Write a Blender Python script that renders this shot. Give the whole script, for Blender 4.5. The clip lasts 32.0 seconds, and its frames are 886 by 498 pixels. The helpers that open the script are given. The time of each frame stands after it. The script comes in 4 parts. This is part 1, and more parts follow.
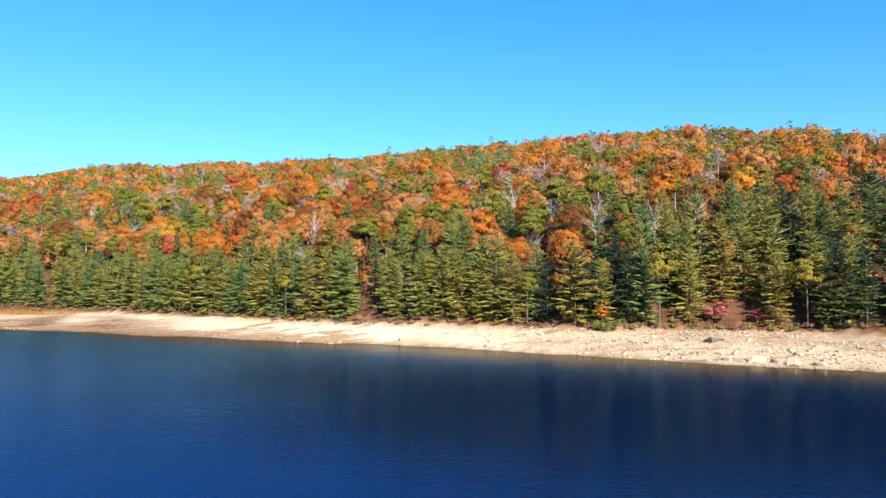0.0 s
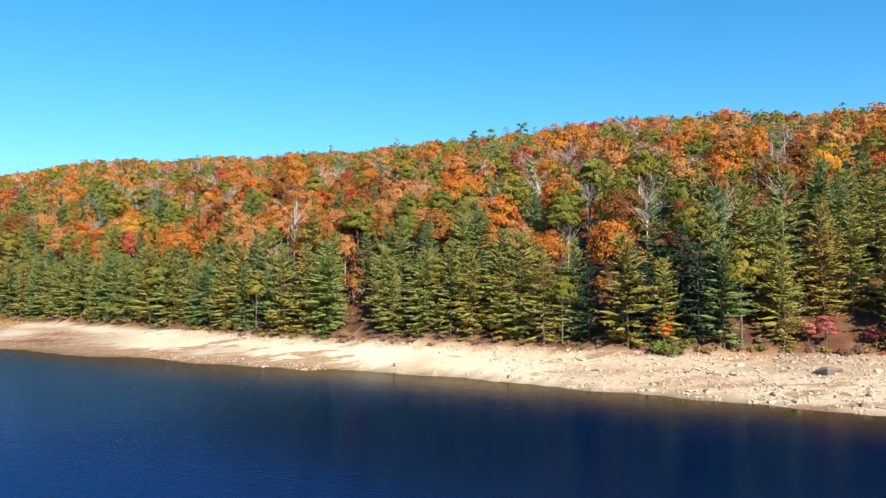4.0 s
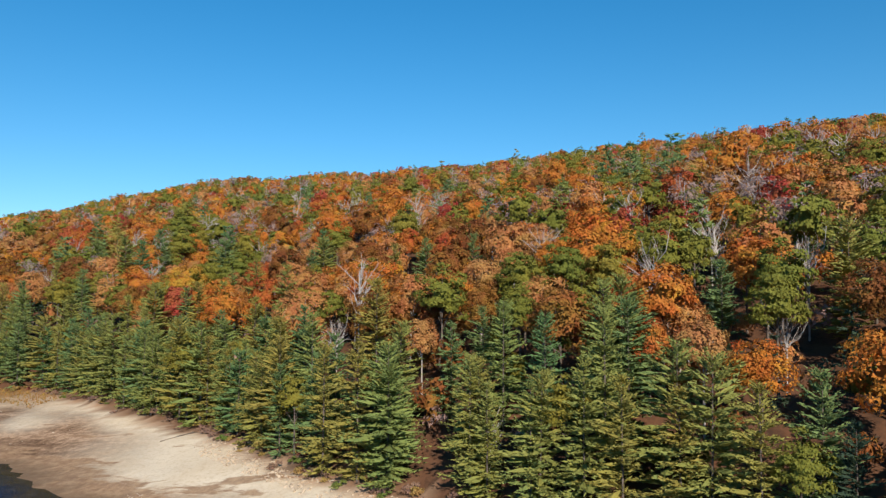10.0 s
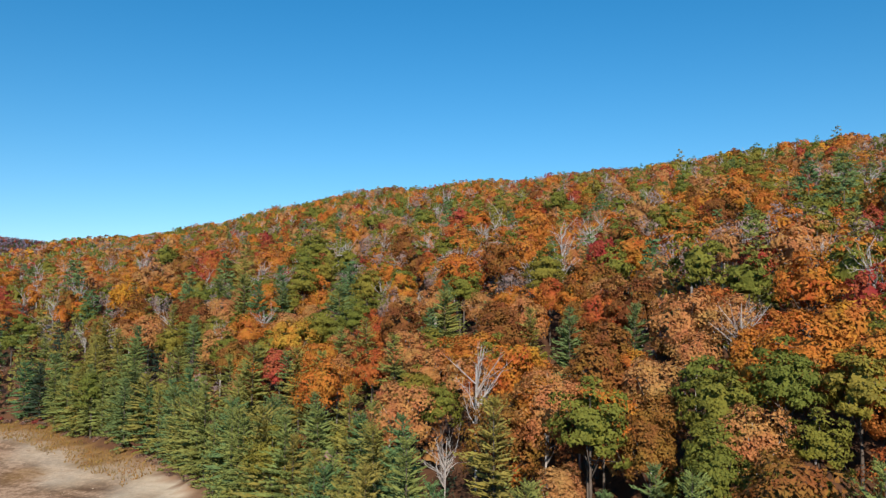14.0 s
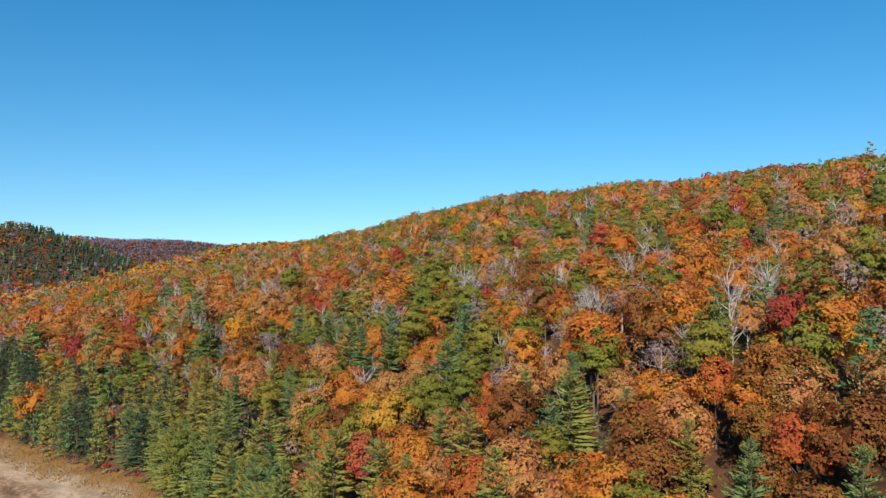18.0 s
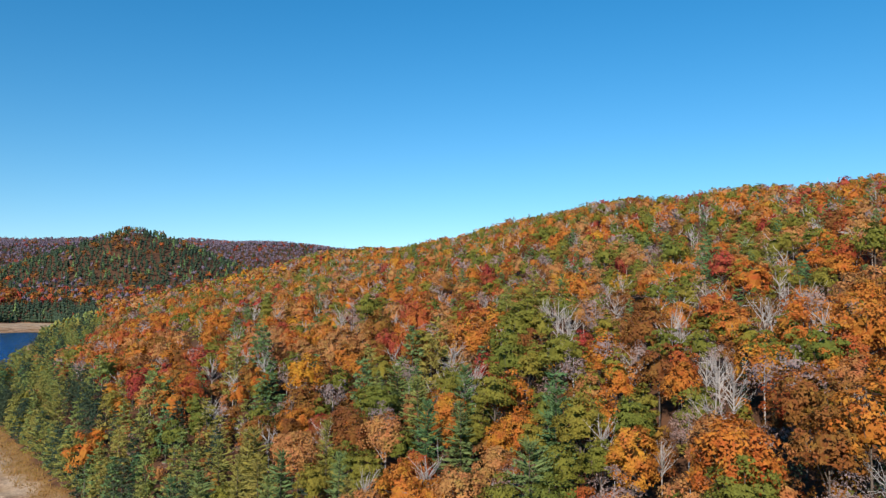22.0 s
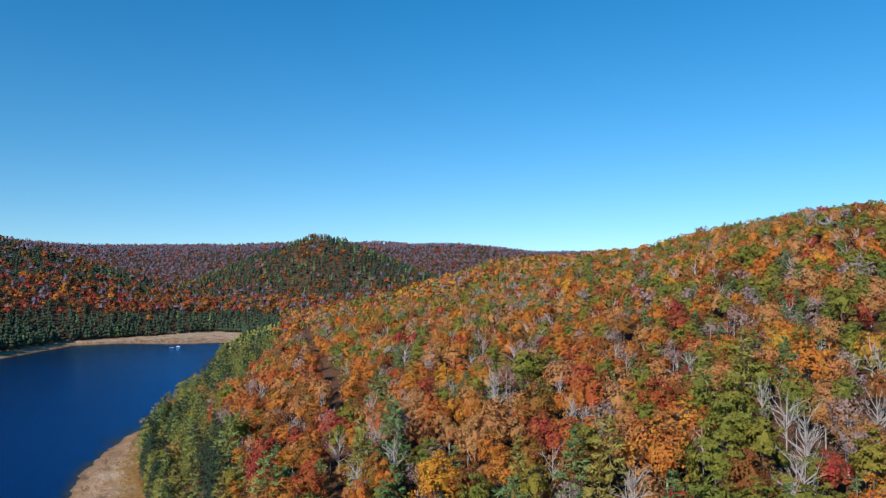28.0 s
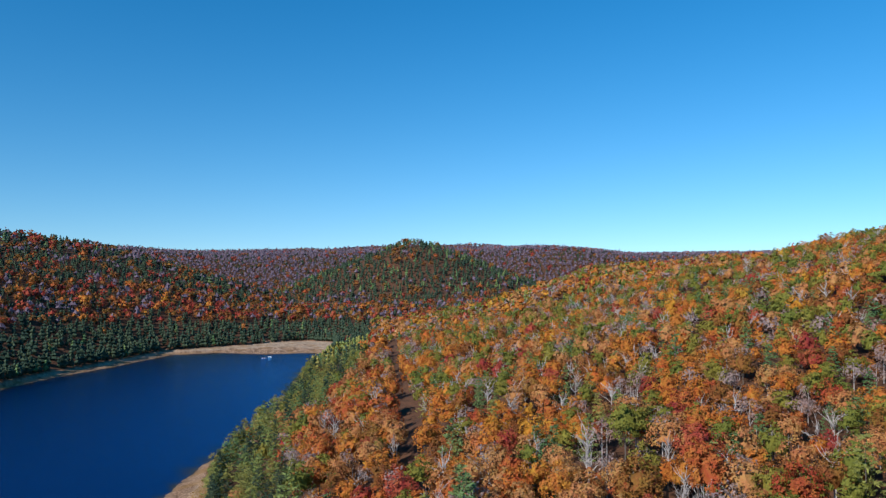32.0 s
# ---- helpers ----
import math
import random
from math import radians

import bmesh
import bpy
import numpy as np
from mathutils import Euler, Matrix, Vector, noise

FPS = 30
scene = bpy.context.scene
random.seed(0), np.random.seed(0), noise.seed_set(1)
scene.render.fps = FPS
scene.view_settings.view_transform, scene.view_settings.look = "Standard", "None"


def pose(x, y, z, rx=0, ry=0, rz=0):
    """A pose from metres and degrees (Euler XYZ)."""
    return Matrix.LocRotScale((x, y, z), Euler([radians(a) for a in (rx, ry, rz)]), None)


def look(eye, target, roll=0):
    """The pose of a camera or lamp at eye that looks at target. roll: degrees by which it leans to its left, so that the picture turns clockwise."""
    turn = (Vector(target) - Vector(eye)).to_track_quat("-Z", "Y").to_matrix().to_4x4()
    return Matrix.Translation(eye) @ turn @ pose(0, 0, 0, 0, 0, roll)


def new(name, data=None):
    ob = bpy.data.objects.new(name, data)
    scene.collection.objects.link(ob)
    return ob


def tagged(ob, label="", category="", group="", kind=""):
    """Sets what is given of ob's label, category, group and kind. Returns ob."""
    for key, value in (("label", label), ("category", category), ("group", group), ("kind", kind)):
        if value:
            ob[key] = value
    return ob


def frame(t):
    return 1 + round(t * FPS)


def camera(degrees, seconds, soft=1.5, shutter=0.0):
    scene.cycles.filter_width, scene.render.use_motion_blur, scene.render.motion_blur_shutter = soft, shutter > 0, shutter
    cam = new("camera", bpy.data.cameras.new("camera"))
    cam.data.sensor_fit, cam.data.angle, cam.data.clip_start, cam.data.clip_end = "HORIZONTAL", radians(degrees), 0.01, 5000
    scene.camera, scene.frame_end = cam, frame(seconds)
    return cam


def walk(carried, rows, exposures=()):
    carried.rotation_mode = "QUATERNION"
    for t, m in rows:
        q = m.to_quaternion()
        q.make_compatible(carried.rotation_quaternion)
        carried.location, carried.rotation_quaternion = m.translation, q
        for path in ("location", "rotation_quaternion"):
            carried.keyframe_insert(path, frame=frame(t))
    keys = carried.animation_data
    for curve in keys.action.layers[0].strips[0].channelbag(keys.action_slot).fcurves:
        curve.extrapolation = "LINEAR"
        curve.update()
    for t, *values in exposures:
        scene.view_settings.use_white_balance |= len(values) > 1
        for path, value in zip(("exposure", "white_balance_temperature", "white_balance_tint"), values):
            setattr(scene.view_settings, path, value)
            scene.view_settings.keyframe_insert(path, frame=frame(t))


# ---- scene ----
# An autumn hillside above a drawn-down reservoir, flown over from the water towards the head of the lake.
cam = camera(63.72, 32.0, 1.35)


def view(x, y, z, yaw, pitch, roll):
    return pose(x, y, z, 90 + pitch, 0, yaw) @ pose(0, 0, 0, 0, 0, roll)


PATH = [
    (0, 0.00, -0.00, 12.58, 0.001, 2.749, 0.071),
    (1, 0.14, 9.07, 12.70, 0.184, 2.769, 0.022),
    (2, 0.29, 17.68, 12.86, 0.414, 2.723, -0.026),
    (3, 0.55, 26.34, 13.31, 0.625, 2.682, -0.105),
    (3.5, 0.53, 30.84, 13.44, 0.685, 2.727, 0.002),
    (5.5, 1.48, 49.07, 16.29, 3.018, 2.691, -0.513),
    (6, 1.57, 53.21, 17.30, 3.597, 2.739, -0.397),
    (7, 1.45, 61.17, 19.76, 4.836, 2.767, -0.488),
    (8, 1.14, 68.97, 22.46, 6.767, 2.800, -0.419),
    (9, 0.47, 76.93, 25.22, 8.872, 2.975, -0.079),
    (10, -0.34, 84.38, 27.97, 10.982, 3.103, 0.243),
    (11, -1.29, 92.02, 30.73, 14.202, 3.167, 0.467),
    (12, -2.45, 99.74, 33.79, 17.899, 3.070, 0.602),
    (13, -3.97, 107.48, 37.02, 20.614, 2.944, 0.574),
    (14, -5.56, 115.03, 40.25, 23.252, 2.783, 0.263),
    (14.5, -6.34, 118.61, 41.66, 24.574, 2.735, 0.190),
    (16.5, -9.81, 132.47, 47.35, 29.811, 2.516, 0.220),
    (17, -10.98, 135.92, 48.78, 31.031, 2.435, 0.161),
    (17.5, -12.28, 139.37, 50.18, 32.606, 2.392, 0.101),
    (18, -13.70, 142.79, 51.71, 35.059, 2.333, 0.136),
    (18.5, -15.15, 146.26, 53.23, 37.722, 2.286, 0.135),
    (19, -16.69, 149.84, 54.83, 40.478, 2.207, 0.173),
    (19.5, -18.48, 153.38, 56.40, 41.053, 2.212, 0.171),
    (20, -20.48, 156.83, 57.90, 40.995, 2.205, 0.140),
    (21, -24.65, 163.13, 60.66, 41.199, 2.185, 0.187),
    (22, -29.09, 169.45, 63.30, 43.038, 2.101, 0.224),
    (23, -33.43, 175.84, 65.87, 46.374, 2.051, 0.188),
    (24, -37.81, 181.91, 68.74, 49.533, 1.937, 0.197),
    (25, -42.90, 187.92, 71.48, 52.016, 1.899, 0.033),
    (25.5, -45.53, 191.03, 72.85, 52.884, 1.852, 0.063),
    (27.5, -57.08, 202.83, 79.00, 56.518, 1.800, -0.156),
    (28, -59.97, 205.41, 80.60, 57.364, 1.789, -0.171),
    (29, -65.12, 210.59, 83.20, 59.133, 1.773, -0.444),
    (30, -70.77, 215.49, 85.77, 61.144, 1.801, -0.520),
    (31, -76.92, 220.07, 88.08, 63.102, 1.833, -0.516),
    (32, -83.10, 224.68, 90.66, 65.018, 1.826, -0.542),
]
EXPOSURES = [(0, 1.16, 7050, 12), (3.5, 1.06, 7050, 12), (7, 0.62, 6800, 11), (9, 0.45, 6750, 11), (11, 0.33, 6700, 11), (13, 0.28, 6680, 11), (17, 0.38, 6820, 11), (20, 0.37, 6740, 11), (26, 0.27, 6350, 11), (32, 0.22, 6000, 11)]
walk(cam, [(t, view(*row)) for t, *row in PATH], EXPOSURES)

# ---- light ----
SUN_ELEVATION, SUN_AZIMUTH = 31.0, 157.0  # degrees; azimuth clockwise from +y
world = bpy.data.worlds.new("sky")
scene.world = world
world.use_nodes = True
wn, wl = world.node_tree.nodes, world.node_tree.links
sky = wn.new("ShaderNodeTexSky")
sky.sky_type, sky.sun_disc = "NISHITA", False
sky.sun_elevation, sky.sun_rotation = radians(SUN_ELEVATION), radians(SUN_AZIMUTH)
sky.altitude, sky.air_density, sky.dust_density, sky.ozone_density = 300, 1.0, 0.0, 3.0
grade = wn.new("ShaderNodeHueSaturation")
grade.inputs["Saturation"].default_value = 1.38
grade.inputs["Hue"].default_value = 0.4935
# The band of haze at the very horizon is left out: the day is clear.
way = wn.new("ShaderNodeTexCoord")
lift = wn.new("ShaderNodeMapping")
lift.vector_type = "POINT"
lift.inputs["Scale"].default_value, lift.inputs["Location"].default_value = (1, 1, 0.86), (0, 0, 0.06)
wl.new(way.outputs["Generated"], lift.inputs["Vector"])
wl.new(lift.outputs[0], sky.inputs["Vector"])
wl.new(sky.outputs[0], grade.inputs["Color"])
wl.new(grade.outputs[0], wn["Background"].inputs["Color"])
wn["Background"].inputs["Strength"].default_value = 0.113

sun = new("sun", bpy.data.lights.new("sun", "SUN"))
sun.data.energy, sun.data.angle, sun.data.color = 5.0, radians(0.5), (1.0, 0.93, 0.82)
sa, se = radians(SUN_AZIMUTH), radians(SUN_ELEVATION)
TO_SUN = Vector((math.sin(sa) * math.cos(se), math.cos(sa) * math.cos(se), math.sin(se)))
sun.matrix_world = look(TO_SUN * 500, (0, 0, 0))


# ---- materials ----
def nodes_of(name):
    m = bpy.data.materials.new(name)
    m.use_nodes = True
    t = m.node_tree
    return m, t, t.nodes["Principled BSDF"]


def node(t, kind, **values):
    n = t.nodes.new(kind)
    for key, value in values.items():
        n.inputs[key.replace("_", " ")].default_value = value
    return n


def noise_at(t, scale, detail=4.0, rough=0.55):
    pos = t.nodes.new("ShaderNodeNewGeometry")
    n = node(t, "ShaderNodeTexNoise", Scale=scale, Detail=detail, Roughness=rough)
    t.links.new(pos.outputs["Position"], n.inputs["Vector"])
    return n.outputs["Fac"]


def ramp(t, fac, stops):
    r = t.nodes.new("ShaderNodeValToRGB")
    e = r.color_ramp.elements
    while len(e) < len(stops):
        e.new(0.5)
    for el, (p, c) in zip(e, stops):
        el.position, el.color = p, (*c, 1)
    t.links.new(fac, r.inputs["Fac"])
    return r.outputs["Color"]


def mixed(t, fac, a, b):
    m = t.nodes.new("ShaderNodeMix")
    m.data_type = "RGBA"
    for socket, value in ((m.inputs[0], fac), (m.inputs[6], a), (m.inputs[7], b)):
        if isinstance(value, (tuple, float, int)):
            socket.default_value = (*value, 1) if isinstance(value, tuple) else value
        else:
            t.links.new(value, socket)
    return m.outputs[2]


def maths(t, op, a, b):
    m = t.nodes.new("ShaderNodeMath")
    m.operation = op
    for socket, value in zip(m.inputs, (a, b)):
        if isinstance(value, (float, int)):
            socket.default_value = value
        else:
            t.links.new(value, socket)
    return m.outputs[0]


def attribute(t, name):
    a = t.nodes.new("ShaderNodeAttribute")
    a.attribute_name = name
    return a.outputs["Fac"]


def foliage(name, colours, single):
    """Leaves of one kind of tree: a hue for each tree, small changes from leaf to leaf, a little light through them."""
    m, t, p = nodes_of(name)
    if single:
        each = t.nodes.new("ShaderNodeObjectInfo").outputs["Random"]
    else:
        each = attribute(t, "tint")
    geo = t.nodes.new("ShaderNodeNewGeometry")
    leaf = geo.outputs["Random Per Island"]
    bough = maths(t, "SUBTRACT", noise_at(t, 0.42, 2, 0.5), 0.5)
    k = maths(t, "ADD", maths(t, "MULTIPLY", each, 0.86), maths(t, "ADD", maths(t, "MULTIPLY", leaf, 0.14), maths(t, "MULTIPLY", bough, 1.1)))
    steps = len(colours)
    col = ramp(t, k, [(i / (steps - 1), c) for i, c in enumerate(colours)])
    hs = node(t, "ShaderNodeHueSaturation", Hue=0.5, Saturation=1.0, Value=1.0)
    patch = maths(t, "MULTIPLY", noise_at(t, 0.9, 3, 0.6), 0.4)
    t.links.new(maths(t, "ADD", maths(t, "ADD", 0.68, patch), maths(t, "MULTIPLY", leaf, 0.24)), hs.inputs["Value"])
    t.links.new(maths(t, "ADD", 0.5, maths(t, "MULTIPLY", bough, 0.075)), hs.inputs["Hue"])
    t.links.new(col, hs.inputs["Color"])
    t.links.new(hs.outputs[0], p.inputs["Base Color"])
    p.inputs["Roughness"].default_value = 0.75
    p.inputs["Specular IOR Level"].default_value = 0.2
    relief = node(t, "ShaderNodeBump", Strength=0.9, Distance=0.25)
    t.links.new(noise_at(t, 2.6, 3, 0.65), relief.inputs["Height"])
    t.links.new(relief.outputs[0], p.inputs["Normal"])
    tr = t.nodes.new("ShaderNodeBsdfTranslucent")
    t.links.new(hs.outputs[0], tr.inputs["Color"])
    mx = t.nodes.new("ShaderNodeMixShader")
    mx.inputs[0].default_value = 0.2
    t.links.new(p.outputs[0], mx.inputs[1])
    t.links.new(tr.outputs[0], mx.inputs[2])
    t.links.new(mx.outputs[0], t.nodes["Material Output"].inputs["Surface"])
    return m


KINDS = {
    # colours of the leaves from one tree to the next
    "white_pine": [(0.172, 0.232, 0.068), (0.218, 0.238, 0.062), (0.260, 0.234, 0.056), (0.285, 0.220, 0.050)],
    "blue_pine": [(0.092, 0.178, 0.066), (0.128, 0.202, 0.072), (0.175, 0.215, 0.070)],
    # A dark green conifer, deepened further so the colour holds shade.
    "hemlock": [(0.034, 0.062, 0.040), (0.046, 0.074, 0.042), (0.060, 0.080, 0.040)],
    "pitch_pine": [(0.120, 0.145, 0.024), (0.174, 0.168, 0.026), (0.230, 0.181, 0.028)],
    "orange_oak": [(0.426, 0.125, 0.022), (0.470, 0.164, 0.025), (0.437, 0.157, 0.029), (0.482, 0.204, 0.025)],
    "tan_oak": [(0.403, 0.166, 0.054), (0.448, 0.202, 0.068), (0.381, 0.190, 0.065)],
    "rust_oak": [(0.190, 0.072, 0.020), (0.235, 0.090, 0.022), (0.252, 0.119, 0.024)],
    "scarlet_oak": [(0.319, 0.069, 0.022), (0.375, 0.095, 0.025), (0.420, 0.129, 0.030)],
    "red_maple": [(0.252, 0.040, 0.027), (0.325, 0.056, 0.031), (0.375, 0.081, 0.040)],
    "yellow_birch": [(0.500, 0.215, 0.022), (0.510, 0.240, 0.026), (0.430, 0.250, 0.036)],
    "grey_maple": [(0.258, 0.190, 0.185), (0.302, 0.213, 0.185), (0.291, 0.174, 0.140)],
    # Distance haze is put into this mauve.
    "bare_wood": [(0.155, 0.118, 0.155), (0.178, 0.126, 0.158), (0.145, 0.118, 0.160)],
    "bare_tree": [(0.475, 0.418, 0.373), (0.542, 0.486, 0.441), (0.475, 0.395, 0.362)],
}
LEAF_ONE = {k: foliage(k + "_leaves", c, True) for k, c in KINDS.items()}
LEAF_MANY = {k: foliage(k + "_canopy", c, False) for k, c in KINDS.items()}


def bark(name, a, b):
    m, t, p = nodes_of(name)
    c = mixed(t, noise_at(t, 1.5), a, b)
    t.links.new(c, p.inputs["Base Color"])
    p.inputs["Roughness"].default_value = 0.9
    return m


BARK = bark("grey_brown_bark", (0.06, 0.045, 0.034), (0.17, 0.135, 0.11))
PALE_BARK = bark("pale_bark", (0.27, 0.24, 0.225), (0.48, 0.435, 0.40))
STONE = bark("beach_stone", (0.30, 0.22, 0.15), (0.56, 0.45, 0.33))
DARK_STONE = bark("dark_stone", (0.10, 0.085, 0.075), (0.26, 0.22, 0.19))
WHITE_STONE = bark("white_stone", (0.42, 0.39, 0.36), (0.58, 0.54, 0.49))


def ground_material():
    m, t, p = nodes_of("ground")
    beach, meadow = attribute(t, "beach"), attribute(t, "meadow")
    wet = attribute(t, "wet")
    sand = ramp(t, noise_at(t, 0.06, 6, 0.6), [(0.30, (0.48, 0.375, 0.25)), (0.42, (0.59, 0.48, 0.34)), (0.58, (0.65, 0.55, 0.41)), (0.75, (0.55, 0.45, 0.32))])
    sand = mixed(t, ramp(t, noise_at(t, 1.6, 5, 0.7), [(0.50, (0, 0, 0)), (0.70, (0.45, 0.45, 0.45))]), sand, (0.353, 0.235, 0.143))
    geo = t.nodes.new("ShaderNodeNewGeometry")
    mp = t.nodes.new("ShaderNodeMapping")
    mp.inputs["Rotation"].default_value = (0, 0, radians(30))
    mp.inputs["Scale"].default_value = (0.07, 0.26, 0.2)
    t.links.new(geo.outputs["Position"], mp.inputs["Vector"])
    n = node(t, "ShaderNodeTexNoise", Scale=1.0, Detail=6.0, Roughness=0.62)
    t.links.new(mp.outputs[0], n.inputs["Vector"])
    fine = maths(t, "ADD", maths(t, "MULTIPLY", n.outputs["Fac"], 0.55), maths(t, "MULTIPLY", noise_at(t, 0.9, 6, 0.7), 0.45))
    muddy = ramp(t, fine, [(0.40, (0.120, 0.066, 0.036)), (0.49, (0.240, 0.145, 0.085)), (0.58, (0.46, 0.30, 0.19)), (0.70, (0.220, 0.140, 0.070))])
    sand = mixed(t, attribute(t, "mud"), sand, muddy)
    patch = ramp(t, maths(t, "ADD", n.outputs["Fac"], maths(t, "MULTIPLY", attribute(t, "stain"), 0.3)), [(0.625, (0, 0, 0)), (0.67, (0.85, 0.85, 0.85))])
    sand = mixed(t, patch, sand, ramp(t, noise_at(t, 0.8, 5, 0.7), [(0.4, (0.22, 0.125, 0.07)), (0.62, (0.36, 0.235, 0.135))]))
    sand = mixed(t, wet, sand, (0.143, 0.092, 0.055))
    sand = mixed(t, attribute(t, "bank"), sand, (0.336, 0.176, 0.092))
    grass = ramp(t, noise_at(t, 0.5, 5, 0.7), [(0.35, (0.185, 0.088, 0.024)), (0.6, (0.28, 0.15, 0.036)), (0.75, (0.165, 0.110, 0.034))])
    litter = ramp(t, noise_at(t, 0.35, 6, 0.7), [(0.35, (0.055, 0.030, 0.018)), (0.55, (0.12, 0.056, 0.030)), (0.72, (0.085, 0.044, 0.025))])
    c = mixed(t, meadow, sand, grass)
    c = mixed(t, beach, litter, c)
    t.links.new(c, p.inputs["Base Color"])
    p.inputs["Roughness"].default_value = 0.95
    p.inputs["Specular IOR Level"].default_value = 0.15
    b = node(t, "ShaderNodeBump", Strength=0.5, Distance=0.25)
    t.links.new(noise_at(t, 1.2, 6, 0.7), b.inputs["Height"])
    t.links.new(b.outputs[0], p.inputs["Normal"])
    return m


def water_material():
    m, t, p = nodes_of("lake_water")
    geo = t.nodes.new("ShaderNodeNewGeometry")
    heights = None
    for scale, turn, weight in ((0.8, 0.5, 0.7), (2.3, 0.9, 0.6), (6.0, 0.3, 0.3)):
        mp = t.nodes.new("ShaderNodeMapping")
        mp.inputs["Scale"].default_value = (0.75, 1.0, 1.0)
        mp.inputs["Rotation"].default_value = (0, 0, turn)
        t.links.new(geo.outputs["Position"], mp.inputs["Vector"])
        n = node(t, "ShaderNodeTexNoise", Scale=scale, Detail=2.0, Roughness=0.5)
        t.links.new(mp.outputs[0], n.inputs["Vector"])
        h = maths(t, "MULTIPLY", n.outputs["Fac"], weight)
        heights = h if heights is None else maths(t, "ADD", heights, h)
    calm = attribute(t, "calm")
    heights = maths(t, "MULTIPLY", heights, maths(t, "SUBTRACT", 1.0, maths(t, "MULTIPLY", calm, 0.72)))
    b = node(t, "ShaderNodeBump", Strength=1.0, Distance=0.11)
    t.links.new(heights, b.inputs["Height"])
    deep = t.nodes.new("ShaderNodeBsdfDiffuse")
    # Brown inshore: lake bed showing, with reflected tree tones put into the colour.
    shallow_mirror = ramp(t, noise_at(t, 0.4, 4, 0.6), [(0.35, (0.030, 0.020, 0.009)), (0.65, (0.060, 0.042, 0.022))])
    near = attribute(t, "shallow_mirror")
    t.links.new(mixed(t, maths(t, "POWER", near, 2.5), (0.0011, 0.0085, 0.036), shallow_mirror), deep.inputs["Color"])
    gloss = t.nodes.new("ShaderNodeBsdfGlossy")
    # Tint painted into reflections: tree olive inshore, sky dimmed where calm.
    t.links.new(mixed(t, near, mixed(t, calm, (0.20, 0.54, 1.0), (0.17, 0.36, 0.70)), (0.50, 0.47, 0.36)), gloss.inputs["Color"])
    gloss.inputs["Roughness"].default_value = 0.06
    fres = t.nodes.new("ShaderNodeFresnel")
    fres.inputs["IOR"].default_value = 1.33
    mx = t.nodes.new("ShaderNodeMixShader")
    for socket in (deep.inputs["Normal"], gloss.inputs["Normal"], fres.inputs["Normal"]):
        t.links.new(b.outputs[0], socket)
    t.links.new(fres.outputs[0], mx.inputs[0])
    t.links.new(deep.outputs[0], mx.inputs[1])
    t.links.new(gloss.outputs[0], mx.inputs[2])
    t.nodes.remove(p)
    t.links.new(mx.outputs[0], t.nodes["Material Output"].inputs["Surface"])
    return m


# ---- the lie of the land ----
WATER_EDGE = [(420, -60), (200, 50), (90, 92), (63, 102), (48, 110), (20, 127), (9, 134), (-9, 146), (-28, 152), (-44, 160), (-56, 166), (-67, 169),
              (-78, 176), (-92, 185), (-120, 192), (-211, 218), (-240, 219), (-307, 221), (-378, 238), (-402, 247), (-440, 264), (-474, 288),
              (-526, 314), (-602, 340), (-726, 381), (-760, 403), (-858, 437), (-882, 434), (-892, 384), (-938, 335), (-943, 286), (-853, 221),
              (-807, 180), (-751, 145), (-640, 70), (-500, -10), (-330, -110), (-100, -200), (200, -260), (420, -200)]
WOOD_EDGE = [(430, -40), (200, 74), (100, 120), (80, 130), (66, 138), (54, 140), (45, 141), (34, 141), (22, 147), (4, 154), (-17, 163), (-30, 169), (-46, 182),
             (-62, 195), (-90, 212), (-115, 226), (-140, 233), (-172, 243), (-192, 240), (-231, 243), (-296, 250), (-368, 259), (-392, 264),
             (-458, 288), (-526, 322), (-602, 350), (-726, 392), (-790, 425), (-866, 458), (-960, 480), (-998, 450), (-984, 395), (-968, 330), (-955, 276),
             (-862, 210), (-815, 170), (-757, 136), (-645, 60), (-505, -20), (-335, -120), (-100, -212), (200, -272), (430, -210)]


# Low rises and hollows along the ridge: place, breadth, height.
KNOLLS = [(-560, 570, 110, -4.4), (-430, 570, 100, -6.9), (-380, 710, 90, 1.5), (-290, 640, 90, 2.0), (10, 560, 70, 4.6), (60, 420, 60, 1.1), (130, 380, 70, 1.0), (-620, 830, 150, -2.4), (-480, 740, 100, 6.9), (-760, 980, 180, 27),
          (-1040, 740, 150, -30), (-900, 680, 90, -12), (-850, 815, 55, 4)]


def off_line(x, y, line):
    """The distance from a closed line, and whether the place is within it."""
    best, inside = np.full(x.shape, 1e18), np.zeros(x.shape, bool)
    for (ax, ay), (bx, by) in zip(line, line[1:] + line[:1]):
        dx, dy = bx - ax, by - ay
        k = np.clip(((x - ax) * dx + (y - ay) * dy) / (dx * dx + dy * dy), 0, 1)
        best = np.minimum(best, (x - ax - k * dx) ** 2 + (y - ay - k * dy) ** 2)
        inside ^= ((ay > y) != (by > y)) & (x < dx * (y - ay) / ((by - ay) or 1e-9) + ax)
    return np.sqrt(best), inside


def smooth(a, b, v):
    k = np.clip((v - a) / (b - a), 0, 1)
    return k * k * (3 - 2 * k)


def waves(x, y, size, seed):
    """Soft rolling unevenness from -1 to 1."""
    r, out = np.random.RandomState(seed), 0
    for n in range(7):
        a, ph, k = r.rand() * 6.28, r.rand() * 6.28, (0.6 + 0.9 * r.rand()) * 6.28 / size
        out = out + np.sin((x * np.cos(a) + y * np.sin(a)) * k + ph)
    return out / 4.0


